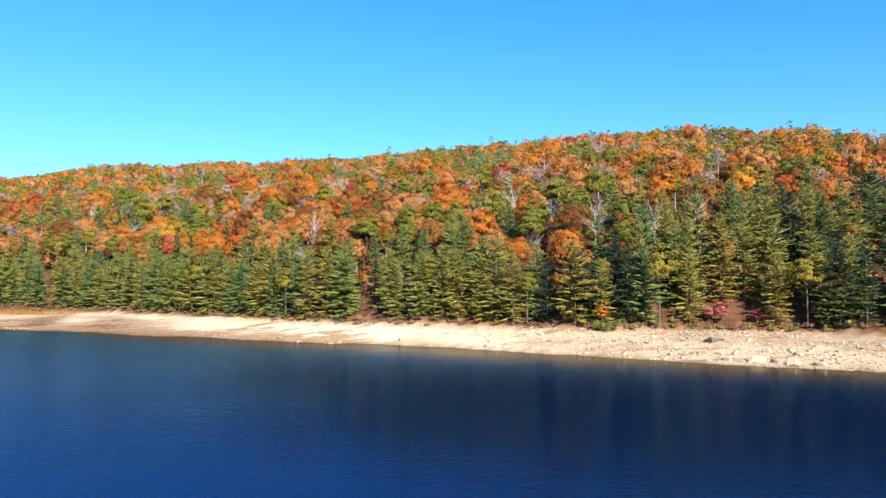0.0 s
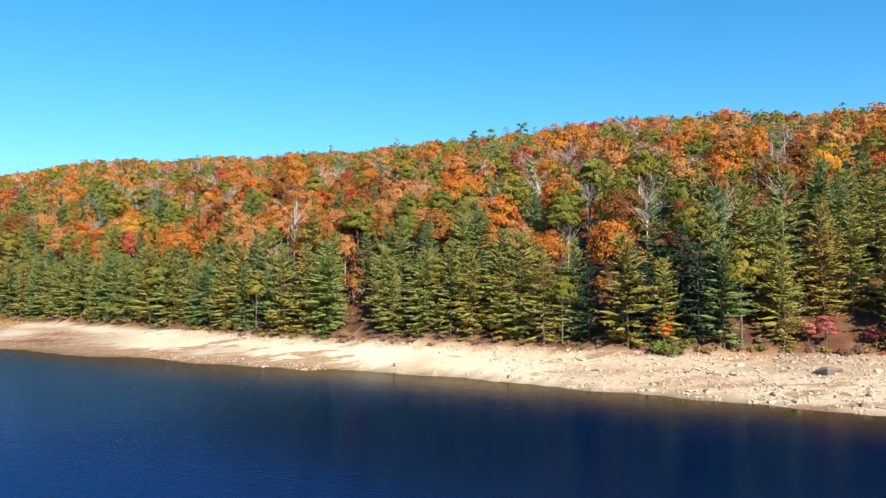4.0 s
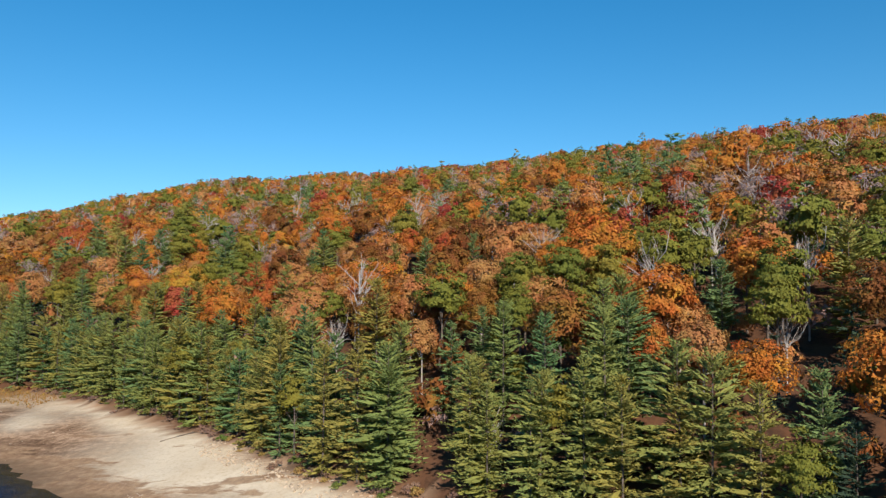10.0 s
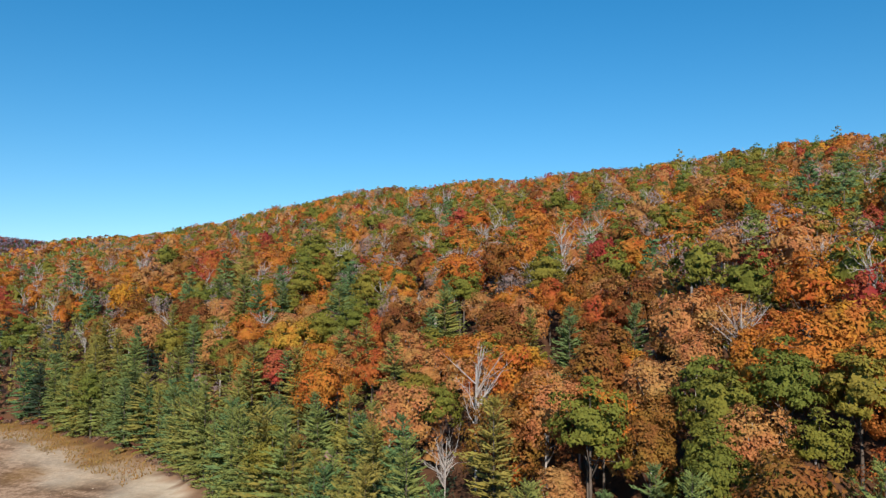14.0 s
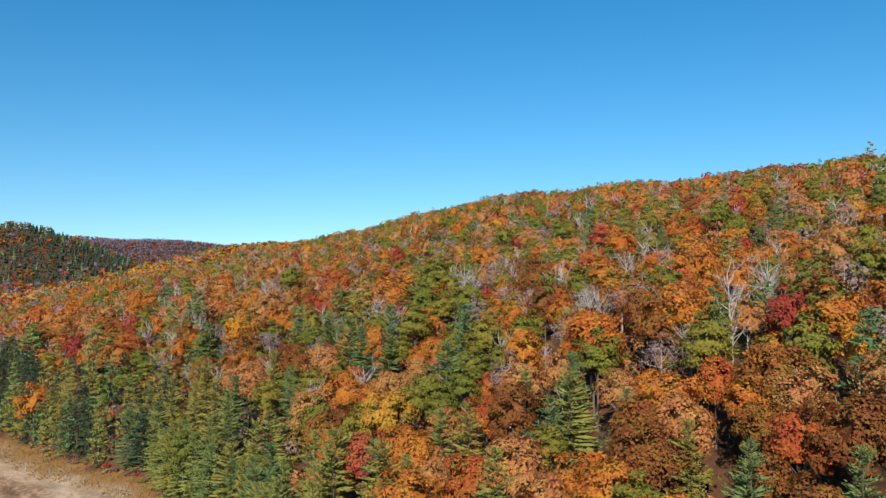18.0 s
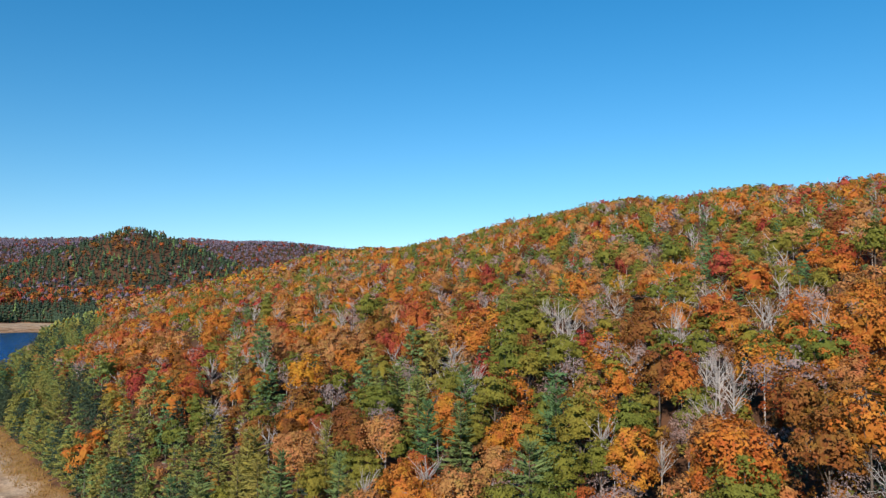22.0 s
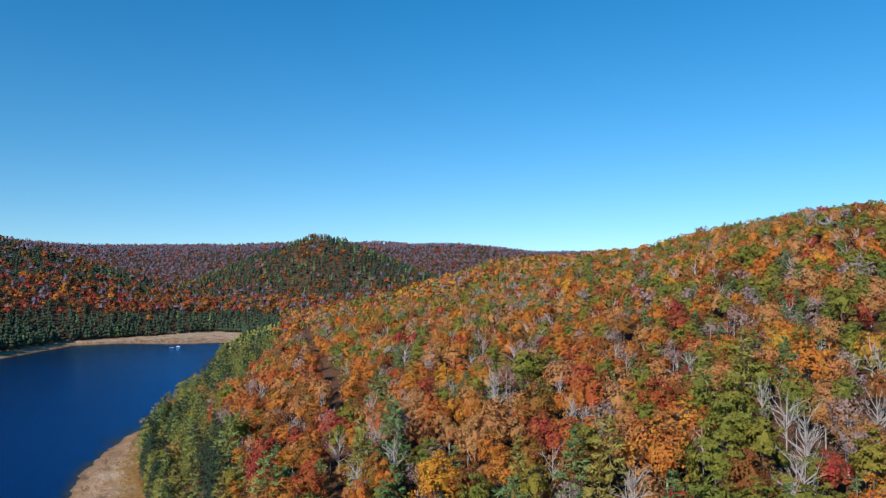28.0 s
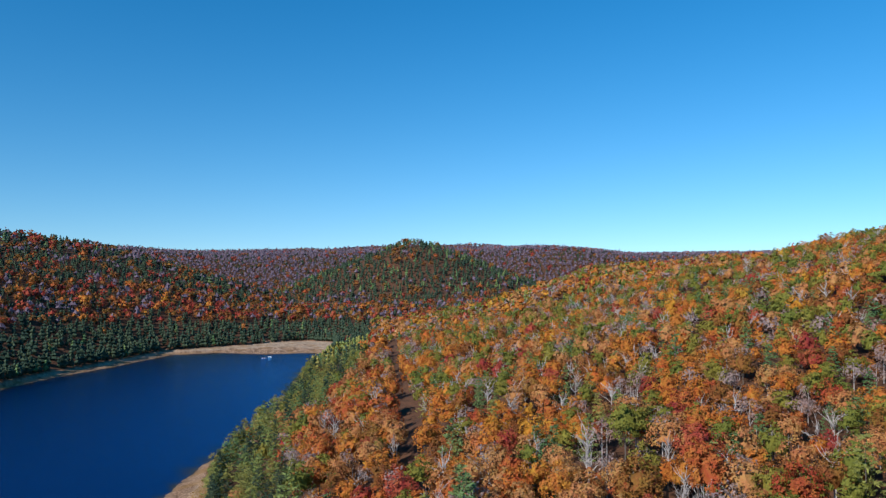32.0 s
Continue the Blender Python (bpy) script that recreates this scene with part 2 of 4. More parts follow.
def land(x, y):
    """Height of the ground, and the distances inland of the wood's edge and out of the water, below nought the other way."""
    x, y = np.asarray(x, float), np.asarray(y, float)
    jx, jy = x + 1.6 * waves(x, y, 14, 1) + 0.7 * waves(x, y, 5, 2), y + 1.6 * waves(x, y, 14, 3) + 0.7 * waves(x, y, 5, 4)
    dw, in_water = off_line(jx, jy, WATER_EDGE)
    df, in_open = off_line(jx, jy, WOOD_EDGE)
    inland = np.where(in_open, 0.0, df)
    share = dw / (dw + df + 1e-6)
    beach = 3.6 * share + 0.05 * waves(x, y, 6, 5) * np.minimum(1, dw / 3)
    north = smooth(-60, 120, y - (310 - 0.35 * (x + 940)))
    s1 = smooth(-250, -80, x)
    a_n = 190 * (0.8 + 0.2 * s1) * (1 + 0.22 * (1 - s1) * smooth(150, 400, inland))
    a_n = a_n * (1 - 0.85 * smooth(-930, -1400, x)) * (1 - 0.45 * smooth(340, 850, inland))
    a_n = a_n * (1 - 0.36 * smooth(-330, -650, x) * smooth(220, 450, inland)) * (1 - 0.30 * smooth(135, 300, x)) * (1 + 0.03 * np.exp(-(((x - 60) / 60) ** 2)) * (1 - smooth(210, 300, inland)))
    a_s = 228 * (1 - 0.75 * smooth(60, 640, y)) * (1 - 0.5 * smooth(450, 900, inland))
    hill = (a_n * north + a_s * (1 - north)) * (1 - np.exp(-inland / 475))
    hill += 5.0 * smooth(0, 16, inland) * (1 - smooth(50, 170, inland)) * smooth(-420, -250, x) * north
    hill += np.minimum(inland / 60, 1) * (2.5 * waves(x, y, 90, 6) + 1.0 * waves(x, y, 35, 7))
    for bx, by, br, bh in KNOLLS:
        hill = hill + bh * np.exp(-((x - bx) ** 2 + (y - by) ** 2) / (br * br))
    r = np.hypot(x + 1605, y - 860)
    cone = 141 * np.exp(-((r / 285) ** 1.75)) + 10 * np.exp(-((r / 75) ** 2))
    far = np.hypot(x + 83, y - 225)
    back = 168 * (1 + 0.11 * smooth(950, 1250, y) * (1 - smooth(1700, 1850, y))) * smooth(1750, 2650, far) * (1 + 0.12 * waves(x, y, 900, 8)) * (1 - 0.22 * smooth(1500, 1800, y))
    high = np.maximum(hill, np.maximum(cone, back) * np.minimum(inland / 80, 1))
    z = np.where(in_water, -np.minimum(6.0, 0.16 * dw), np.where(in_open, np.maximum(beach, 0.02), 3.6 + high))
    return z, np.where(in_open, -df, df), np.where(in_water, -dw, dw)


def add_mesh(name, verts, faces, material, smooth_shaded=True, attributes=()):
    """A mesh object from arrays; faces are rows of three or four corners."""
    me = bpy.data.meshes.new(name)
    n, c = len(faces), faces.shape[1]
    me.vertices.add(len(verts))
    me.vertices.foreach_set("co", np.ascontiguousarray(verts, np.float32).ravel())
    me.loops.add(n * c)
    me.loops.foreach_set("vertex_index", np.ascontiguousarray(faces, np.int32).ravel())
    me.polygons.add(n)
    me.polygons.foreach_set("loop_start", np.arange(n, dtype=np.int32) * c)
    me.polygons.foreach_set("use_smooth", np.full(n, smooth_shaded))
    for key, values in attributes:
        me.attributes.new(key, "FLOAT", "POINT").data.foreach_set("value", np.ascontiguousarray(values, np.float32))
    me.update(calc_edges=True)
    me.materials.append(material)
    return me


def spaced(stops):
    out = []
    for a, b, step in stops:
        out.append(np.arange(a, b, step))
    return np.concatenate(out)


gx = spaced([(-4600, -1800, 80), (-1800, -980, 16), (-980, -460, 6), (-460, 110, 3), (110, 340, 8), (340, 1500, 60), (1500, 4600, 200)])
gy = spaced([(-4600, -600, 160), (-600, 60, 16), (60, 90, 5), (90, 280, 2.4), (280, 480, 6), (480, 1300, 12), (1300, 4600, 80)])
X, Y = np.meshgrid(gx, gy)
Z, D, DW = land(X, Y)
cols = len(gx)
i = (np.arange(len(gy) - 1)[:, None] * cols + np.arange(cols - 1)[None]).ravel()
quads = np.stack([i, i + 1, i + 1 + cols, i + cols], 1)
beach_w = smooth(1.5, -2.0, D + 1.5 * waves(X, Y, 9, 11))
meadow_w = smooth(-10, -3, D + 4 * waves(X, Y, 14, 12)) * smooth(-112, -128, X + 8 * waves(X, Y, 30, 13)) * smooth(-420, -380, X) * 0.85
meadow_w = np.maximum(meadow_w, 0.55 * smooth(0.35, 0.9, waves(X, Y, 26, 14)) * smooth(-110, -150, X) * (D < 0))
wet_w = smooth(2.2, 0.4, DW + 0.8 * waves(X, Y, 7, 15)) * 0.75
share = np.clip(DW / np.maximum(DW - D, 1e-3), 0, 1)
mud_w = smooth(0.85, 0.45, share + 0.22 * waves(X, Y, 22, 17)) * smooth(-58, -90, X)
mud_w = np.maximum(mud_w, smooth(7, 2, DW + 3 * waves(X, Y, 16, 18)) * smooth(-25, -45, X) * 0.8)
mud_w = np.maximum(mud_w, 0.5 * smooth(-85, -125, X) + 0.2 * smooth(-150, -230, X))
mud_w = np.maximum(mud_w, 0.30 * smooth(5, 25, X))
mud_w = np.maximum(mud_w, 0.65 * smooth(26, 44, X + 5 * waves(X, Y, 15, 24)) * smooth(0.35, 0.6, share + 0.1 * waves(X, Y, 10, 25)))
mud_w = np.maximum(mud_w, 0.75 * smooth(0.3, 0.9, waves(X * 0.6, Y * 1.6, 13, 19)) * smooth(8, 16, X))
stain_w = 0.06 + 0.74 * smooth(9, 3, DW + 2.5 * waves(X, Y, 18, 16)) * smooth(-8, -25, X) + 0.2 * smooth(10, 18, X)
bank_w = 0.8 * smooth(-2.4, -0.2, D + 1.2 * waves(X, Y, 8, 21))
me = add_mesh("ground", np.stack([X.ravel(), Y.ravel(), Z.ravel()], 1), quads, ground_material(), True,
              [("beach", beach_w.ravel()), ("meadow", meadow_w.ravel()), ("wet", wet_w.ravel()), ("mud", mud_w.ravel()), ("bank", bank_w.ravel()), ("stain", stain_w.ravel())])
tagged(new("ground", me), "pale sandy drawdown beach rising to leaf-littered wooded hills", "ground", kind="structure")

wx = spaced([(-1020, -460, 20), (-460, -140, 8), (-140, 110, 3), (110, 461, 20)])
wy = spaced([(-300, 60, 30), (60, 250, 3), (250, 480, 10)])
A, B = np.meshgrid(wx, wy)
n = len(wx)
i = (np.arange(len(wy) - 1)[:, None] * n + np.arange(n - 1)[None]).ravel()
shelf = 6 + 20 * smooth(-110, -40, A)
shallow_mirror_w = smooth(-1, -0.02, (land(A, B)[2] + 1.5 * waves(A, B, 11, 23)) / shelf)
me = add_mesh("water", np.stack([A.ravel(), B.ravel(), 0 * A.ravel()], 1), np.stack([i, i + 1, i + 1 + n, i + n], 1), water_material(), True, [("shallow_mirror", shallow_mirror_w.ravel()), ("calm", smooth(-58, 0, A + 6 * waves(A, B, 60, 27)).ravel())])
tagged(new("water", me), "deep blue reservoir water with fine wind ripples", "lake", kind="structure")


# ---- trees: shapes as arrays of corners and triangles ----
def prisms(a, b, ra, rb, sides):
    """Tapered sticks from a to b."""
    a, b = np.asarray(a, float), np.asarray(b, float)
    ra, rb = np.broadcast_to(ra, len(a)), np.broadcast_to(rb, len(a))
    ax = b - a
    ax = ax / np.maximum(np.linalg.norm(ax, axis=1), 1e-6)[:, None]
    side = np.cross(ax, np.where(np.abs(ax[:, 2:]) > 0.9, (1.0, 0, 0), (0, 0, 1.0)))
    side /= np.maximum(np.linalg.norm(side, axis=1), 1e-6)[:, None]
    other = np.cross(ax, side)
    ang = np.arange(sides) * 2 * np.pi / sides
    ring = np.cos(ang)[None, :, None] * side[:, None] + np.sin(ang)[None, :, None] * other[:, None]
    v = np.concatenate([a[:, None] + ring * ra[:, None, None], b[:, None] + ring * rb[:, None, None]], 1)
    k = np.arange(sides)
    j = (k + 1) % sides
    one = np.concatenate([np.stack([k, j, sides + j], 1), np.stack([k, sides + j, sides + k], 1)])
    t = (one[None] + (np.arange(len(a)) * 2 * sides)[:, None, None]).reshape(-1, 3)
    return v.reshape(-1, 3), t


def joined(*pieces):
    vs, ts, n = [], [], 0
    for v, t in pieces:
        vs.append(v)
        ts.append(t + n)
        n += len(v)
    return np.concatenate(vs), np.concatenate(ts)


def blades(p, along, normal, length, width):
    """One triangle for each place: it starts at p, runs along, and faces the normal."""
    along = along / np.linalg.norm(along, axis=1)[:, None]
    side = np.cross(normal, along)
    side /= np.maximum(np.linalg.norm(side, axis=1), 1e-6)[:, None]
    w, l = width[:, None], length[:, None]
    v = np.stack([p - side * w - along * l * 0.15, p + side * w, p + along * l], 1)
    return v.reshape(-1, 3), np.arange(len(p) * 3).reshape(-1, 3)


def conifer(seed, whorls, per, tufts, sprays, blade, broad, spread=0.24, lowest=0.035, height=17.0, blunt=2.1):
    """Trunk and boughs of a pine: whorls of level boughs, each a flat pad of fine needle sprays that turns up at its tip."""
    r = np.random.RandomState(seed)
    lean = r.normal(0, 0.012, 2)
    u = np.repeat(((np.arange(whorls) + 0.25) / whorls) ** 0.86, per)
    n = len(u)
    u = np.clip(u + r.normal(0, 0.42 / whorls, n), 0, 1)
    z = height * (lowest + (0.95 - lowest) * u)
    az = r.rand(n) * 2 * np.pi
    shape = (1 - u ** blunt) * (0.64 + 0.36 * smooth(0.0, 0.32, u)) + 0.10
    one_side = 1 + 0.16 * np.sin(az + r.rand() * 6) + 0.14 * np.sin(u * 9 + r.rand() * 6)
    long = height * spread * 0.98 * shape * one_side * r.uniform(0.58, 1.12, n)
    rise = np.interp(u, [0, 0.5, 0.8, 1], [-0.06, 0.12, 0.45, 1.1]) + r.normal(0, 0.12, n)
    d = np.stack([np.cos(az), np.sin(az), rise], 1)
    base = np.stack([lean[0] * z, lean[1] * z, z], 1)
    f = np.linspace(0.08, 1.0, tufts) if tufts > 1 else np.array([0.5])
    reach = long[:, None] * f[None]
    p = base[:, None] + d[:, None] * reach[:, :, None]
    p[:, :, 2] += 0.05 * height * spread * (f[None] ** 3 - 0.9 * f[None]) * (long / long.max())[:, None]
    out = np.repeat(d[:, None], tufts, 1).reshape(-1, 3)
    wide = np.repeat(long * 0.21, tufts) * np.tile(np.sin(np.pi * np.clip(f * 0.78 + 0.12, 0, 1)), n) + 0.1
    p = p.reshape(-1, 3)
    size = blade * np.clip(np.repeat(long, tufts) / (height * 0.13), 0.6, 1.15)
    side = np.stack([-out[:, 1], out[:, 0], 0 * out[:, 0]], 1)
    vs, ts, m = [], [], 0
    for k in range(sprays):
        turn = (k - (sprays - 1) / 2) * 1.9 / max(sprays, 2)
        a = turn + r.normal(0, 0.3, len(p))
        along = np.stack([out[:, 0] * np.cos(a) - out[:, 1] * np.sin(a), out[:, 0] * np.sin(a) + out[:, 1] * np.cos(a), out[:, 2] * 0.5 + 0.16 + r.normal(0, 0.2, len(p))], 1)
        up = np.stack([out[:, 0] * 1.1 + r.normal(0, 0.32, len(p)), out[:, 1] * 1.1 + r.normal(0, 0.32, len(p)), np.full(len(p), 1.0)], 1)
        at = p + side * (wide * (turn * 0.9 + r.normal(0, 0.35, len(p))))[:, None] + r.normal(0, 0.11, p.shape)
        v, t = blades(at, along, up, size * r.uniform(0.75, 1.3, len(p)), size * broad * r.uniform(0.8, 1.2, len(p)))
        vs.append(v), ts.append(t + m)
        m += len(v)
    # The needle mass of each bough: a flat pad under the loose sprays.
    flat_side = np.stack([-d[:, 1], d[:, 0], 0 * z], 1)
    sag = 0.05 * height * spread * (long / long.max())
    def on_bough(f, aside, rise_by):
        q = base + d * (long * f)[:, None] + flat_side * (long * aside)[:, None]
        q[:, 2] += sag * (f ** 3 - 0.9 * f) + rise_by
        return q
    w1, w2, thick = r.uniform(0.07, 0.16, n), r.uniform(0.07, 0.16, n), 0.05 * long + 0.10
    pad = np.stack([on_bough(0.10, 0, 0), on_bough(0.46, w1, -0.05), on_bough(0.74, w1 * 0.6, 0), on_bough(0.86, r.normal(0, 0.05, n), 0.05),
                    on_bough(0.74, -w2 * 0.6, 0), on_bough(0.46, -w2, -0.05), on_bough(0.5, 0, thick), on_bough(0.5, 0, -thick * 0.8)], 1)
    rim = [0, 1, 2, 3, 4, 5]
    one = np.array([(rim[j], rim[(j + 1) % 6], 6) for j in range(6)] + [(rim[(j + 1) % 6], rim[j], 7) for j in range(6)])
    pads = pad.reshape(-1, 3), (one[None] + (np.arange(n) * 8)[:, None, None]).reshape(-1, 3)
    crown = joined((np.concatenate(vs), np.concatenate(ts)), pads)
    top = np.array([[lean[0] * height, lean[1] * height, height * 0.95]])
    trunk = prisms([[0, 0, -1.2]], top, 0.010 * height, 0.02, 6)
    keep = r.rand(n) < 0.25
    sticks = prisms(base[keep], (base + d * (long * 0.8)[:, None])[keep], 0.03, 0.012, 3)
    return trunk, sticks, crown


def hardwood(seed, clumps, leaves, leaf, height=13.0, wide=3.9, flat=0.75, low=0.34, full=0.8, grow=1.0, inner=0.74, body="mid"):
    """Trunk, limbs and a crown of rounded leafy masses with loose leaves over them and an uneven outline."""
    r = np.random.RandomState(seed)
    # Masses spread evenly over the dome of the crown.
    k = np.arange(clumps) + 0.5
    up, turn = 1 - 1.42 * k / clumps, k * 2.39996 + r.normal(0, 0.3, clumps)
    up = np.clip(up + r.normal(0, 0.08, clumps), -0.5, 1)
    flat_r = np.sqrt(1 - up ** 2)
    q = np.stack([np.cos(turn) * flat_r, np.sin(turn) * flat_r, up], 1)
    rad = r.uniform(inner, 1.0, clumps)
    mid, tall = height * (1 + low) / 2 - 0.1 * height, height * (1 - low) / 2 + 0.1 * height
    swell = 1 + 0.16 * np.sin(turn * 2 + r.rand() * 6) + 0.10 * np.sin(turn * 3 + r.rand() * 6)
    c = q * (rad * 0.8)[:, None] * np.array([wide, wide, tall * 0.82]) * swell[:, None] + [0, 0, mid]
    size = wide * grow * r.uniform(0.24, 0.40, clumps)
    cc, ss, qq = np.repeat(c, leaves, 0), np.repeat(size, leaves), np.repeat(q, leaves, 0)
    n = len(cc)
    o = r.normal(0, 1, (n, 3))
    o /= np.linalg.norm(o, axis=1)[:, None]
    o = o + qq * 0.75 + [0, 0, 0.1]
    o /= np.linalg.norm(o, axis=1)[:, None]
    p = cc + o * (ss * r.uniform(0.6, 1.12, n))[:, None] * [1, 1, flat]
    face = o * 0.85 + qq * 0.55 + r.normal(0, 0.22, (n, 3))
    along = np.cross(face, r.normal(0, 1, (n, 3))) + o * 0.35
    s = leaf * r.uniform(0.6, 1.35, n)
    crown = blades(p, along, face, s, s * 0.5)
    if full:
        heart = np.array([[0, 0, mid]])
        v, t = lumps(seed, heart, np.array([full]), 1.0, body == "coarse")
        v = (v - heart[0]) * np.array([wide, wide, tall * 0.82])
        v[:, 2] = np.maximum(v[:, 2], -0.22 * tall)
        crown = joined(crown, (v + heart[0] + [0, 0, 0.06 * tall], t))
    fork = np.array([0, 0, height * low * 0.8])
    stem = prisms([[0, 0, -6.5]], [fork], 0.016 * height, 0.011 * height, 6)
    k = min(clumps, max(4, clumps // 4))
    pick = r.permutation(clumps)[:k]
    start = fork + np.array([0, 0, 1.0]) * r.uniform(0, height * 0.22, (k, 1))
    limbs = prisms(start, c[pick], 0.0055 * height, 0.02, 3)
    more = prisms(c[pick], c[r.permutation(clumps)[:k]] * 0.4 + c[pick] * 0.6, 0.02 * 2, 0.012, 3)
    return stem, joined(prisms([fork], [[0, 0, mid + tall * 0.5]], 0.010 * height, 0.03, 5), limbs, more), crown


def soft_pine(seed, clumps, leaves, leaf, height=15.5, wide=3.7):
    """A pine of the middle distance: level tufts of needles that narrow to a blunt top."""
    r = np.random.RandomState(seed)
    u = (np.arange(clumps) + 0.4) / clumps
    turn = np.arange(clumps) * 2.39996 + r.normal(0, 0.4, clumps)
    reach = wide * (1 - u ** 1.9) * (0.75 + 0.25 * smooth(0, 0.25, u)) * r.uniform(0.62, 0.95, clumps) * 0.8
    c = np.stack([np.cos(turn) * reach, np.sin(turn) * reach, height * (0.07 + 0.88 * u) + r.normal(0, 0.25, clumps)], 1)
    size = wide * (0.46 - 0.24 * u) * r.uniform(0.8, 1.2, clumps)
    q = np.stack([np.cos(turn), np.sin(turn), np.full(clumps, 0.55)], 1)
    cc, ss, qq = np.repeat(c, leaves, 0), np.repeat(size, leaves), np.repeat(q, leaves, 0)
    n = len(cc)
    o = r.normal(0, 1, (n, 3)) + qq * 0.7
    o /= np.linalg.norm(o, axis=1)[:, None]
    p = cc + o * (ss * r.uniform(0.5, 1.1, n))[:, None] * [1, 1, 0.36]
    face = o * 0.8 + qq * 0.55 + r.normal(0, 0.2, (n, 3))
    s = leaf * r.uniform(0.65, 1.3, n)
    crown = blades(p, qq * [1, 1, 0.4] + r.normal(0, 0.5, (n, 3)), face, s * 1.5, s * 0.32)
    core = lumps(seed, np.array([[0, 0, height * k] for k in (0.2, 0.42, 0.64)]), wide * np.array([0.27, 0.21, 0.12]), 1.1)
    trunk = prisms([[0, 0, -1.2]], [[0, 0, height * 0.9]], 0.010 * height, 0.02, 5)
    return trunk, prisms(np.stack([0 * u, 0 * u, c[:, 2] - 0.3], 1)[::3], c[::3], 0.03, 0.012, 3), joined(crown, core)


def far_conifer(seed):
    """A distant pine: uneven masses that narrow to the top."""
    r = np.random.RandomState(seed)
    at = np.stack([r.normal(0, 0.5, 3), r.normal(0, 0.5, 3), np.array([3.4, 6.8, 9.8])], 1)
    stem = prisms([[0, 0, -2.0]], [[0, 0, 6.0]], 0.2, 0.1, 3)
    return stem, stem, lumps(seed, at, np.array([3.1, 2.5, 1.5]), 1.15, True)


def ball(n):
    bm = bmesh.new()
    bmesh.ops.create_icosphere(bm, subdivisions=n, radius=1.0)
    out = np.array([v.co[:] for v in bm.verts]), np.array([[v.index for v in f.verts] for f in bm.faces])
    bm.free()
    return out


ICO_V, ICO_T = ball(1)


OCTA_V = np.array([(1, 0, 0), (0, 1, 0), (-1, 0, 0), (0, -1, 0), (0, 0, 1), (0, 0, -1)], float)
OCTA_T = np.array([(0, 1, 4), (1, 2, 4), (2, 3, 4), (3, 0, 4), (1, 0, 5), (2, 1, 5), (3, 2, 5), (0, 3, 5)])


def lumps(seed, centres, radius, flat, coarse=False):
    """Uneven leafy masses that fill the inside of a crown."""
    r = np.random.RandomState(seed + 500)
    n = len(centres)
    form, tri = (OCTA_V, OCTA_T) if coarse else (ICO_V, ICO_T)
    k = r.uniform(0.68, 1.22, (n, len(form), 1))
    v = centres[:, None] + form[None] * k * radius[:, None, None] * [1, 1, flat]
    return v.reshape(-1, 3), (tri[None] + (np.arange(n) * len(form))[:, None, None]).reshape(-1, 3)


def leafless(seed, limbs, twigs, height=12.5, wide=3.8, stout=1.0):
    """A tree that has dropped its leaves: pale stem and limbs, and a haze of thin twigs."""
    r = np.random.RandomState(seed)
    z = height * r.uniform(0.28, 0.72, limbs)
    az, rise = r.rand(limbs) * 6.28, r.uniform(0.6, 1.9, limbs)
    d = np.stack([np.cos(az), np.sin(az), rise], 1)
    d /= np.linalg.norm(d, axis=1)[:, None]
    long = np.minimum(wide * r.uniform(0.8, 1.4, limbs), (height - z) * 1.1 + 0.8)
    bend = np.array([r.normal(0, 0.35), r.normal(0, 0.35), 0])
    a = np.stack([0 * z, 0 * z, z], 1) + bend * smooth(0.2, 0.8, z / height)[:, None]
    elbow = a + d * (long * 0.5)[:, None]
    d2 = d + r.normal(0, 0.38, (limbs, 3)) + [0, 0, 0.2]
    d2 /= np.linalg.norm(d2, axis=1)[:, None]
    b = elbow + d2 * (long * 0.65)[:, None]
    knee = np.array([0, 0, height * 0.5]) + bend * 0.5
    stem = joined(prisms([[0, 0, -6.5]], [knee], 0.013 * height, 0.009 * height, 6), prisms([knee], [bend * 1.4 + [r.normal(0, 0.4), r.normal(0, 0.4), height * 0.9]], 0.009 * height, 0.03, 5))
    k = r.randint(0, limbs, twigs)
    f = r.uniform(0.0, 1.0, twigs)
    outer = r.rand(twigs) < 0.7
    s = np.where(outer[:, None], elbow[k] + (b - elbow)[k] * f[:, None], a[k] + (elbow - a)[k] * (0.4 + 0.6 * f)[:, None])
    e = d2[k] + r.normal(0, 0.6, (twigs, 3)) + [0, 0, 0.25]
    e /= np.linalg.norm(e, axis=1)[:, None]
    limb = joined(prisms(a, elbow, 0.085 * stout, 0.055 * stout, 4), prisms(elbow, b, 0.055 * stout, 0.02 * stout, 3))
    return stem, limb, prisms(s, s + e * r.uniform(0.6, 1.6, twigs)[:, None], 0.020 * stout, 0.006 * stout, 3)


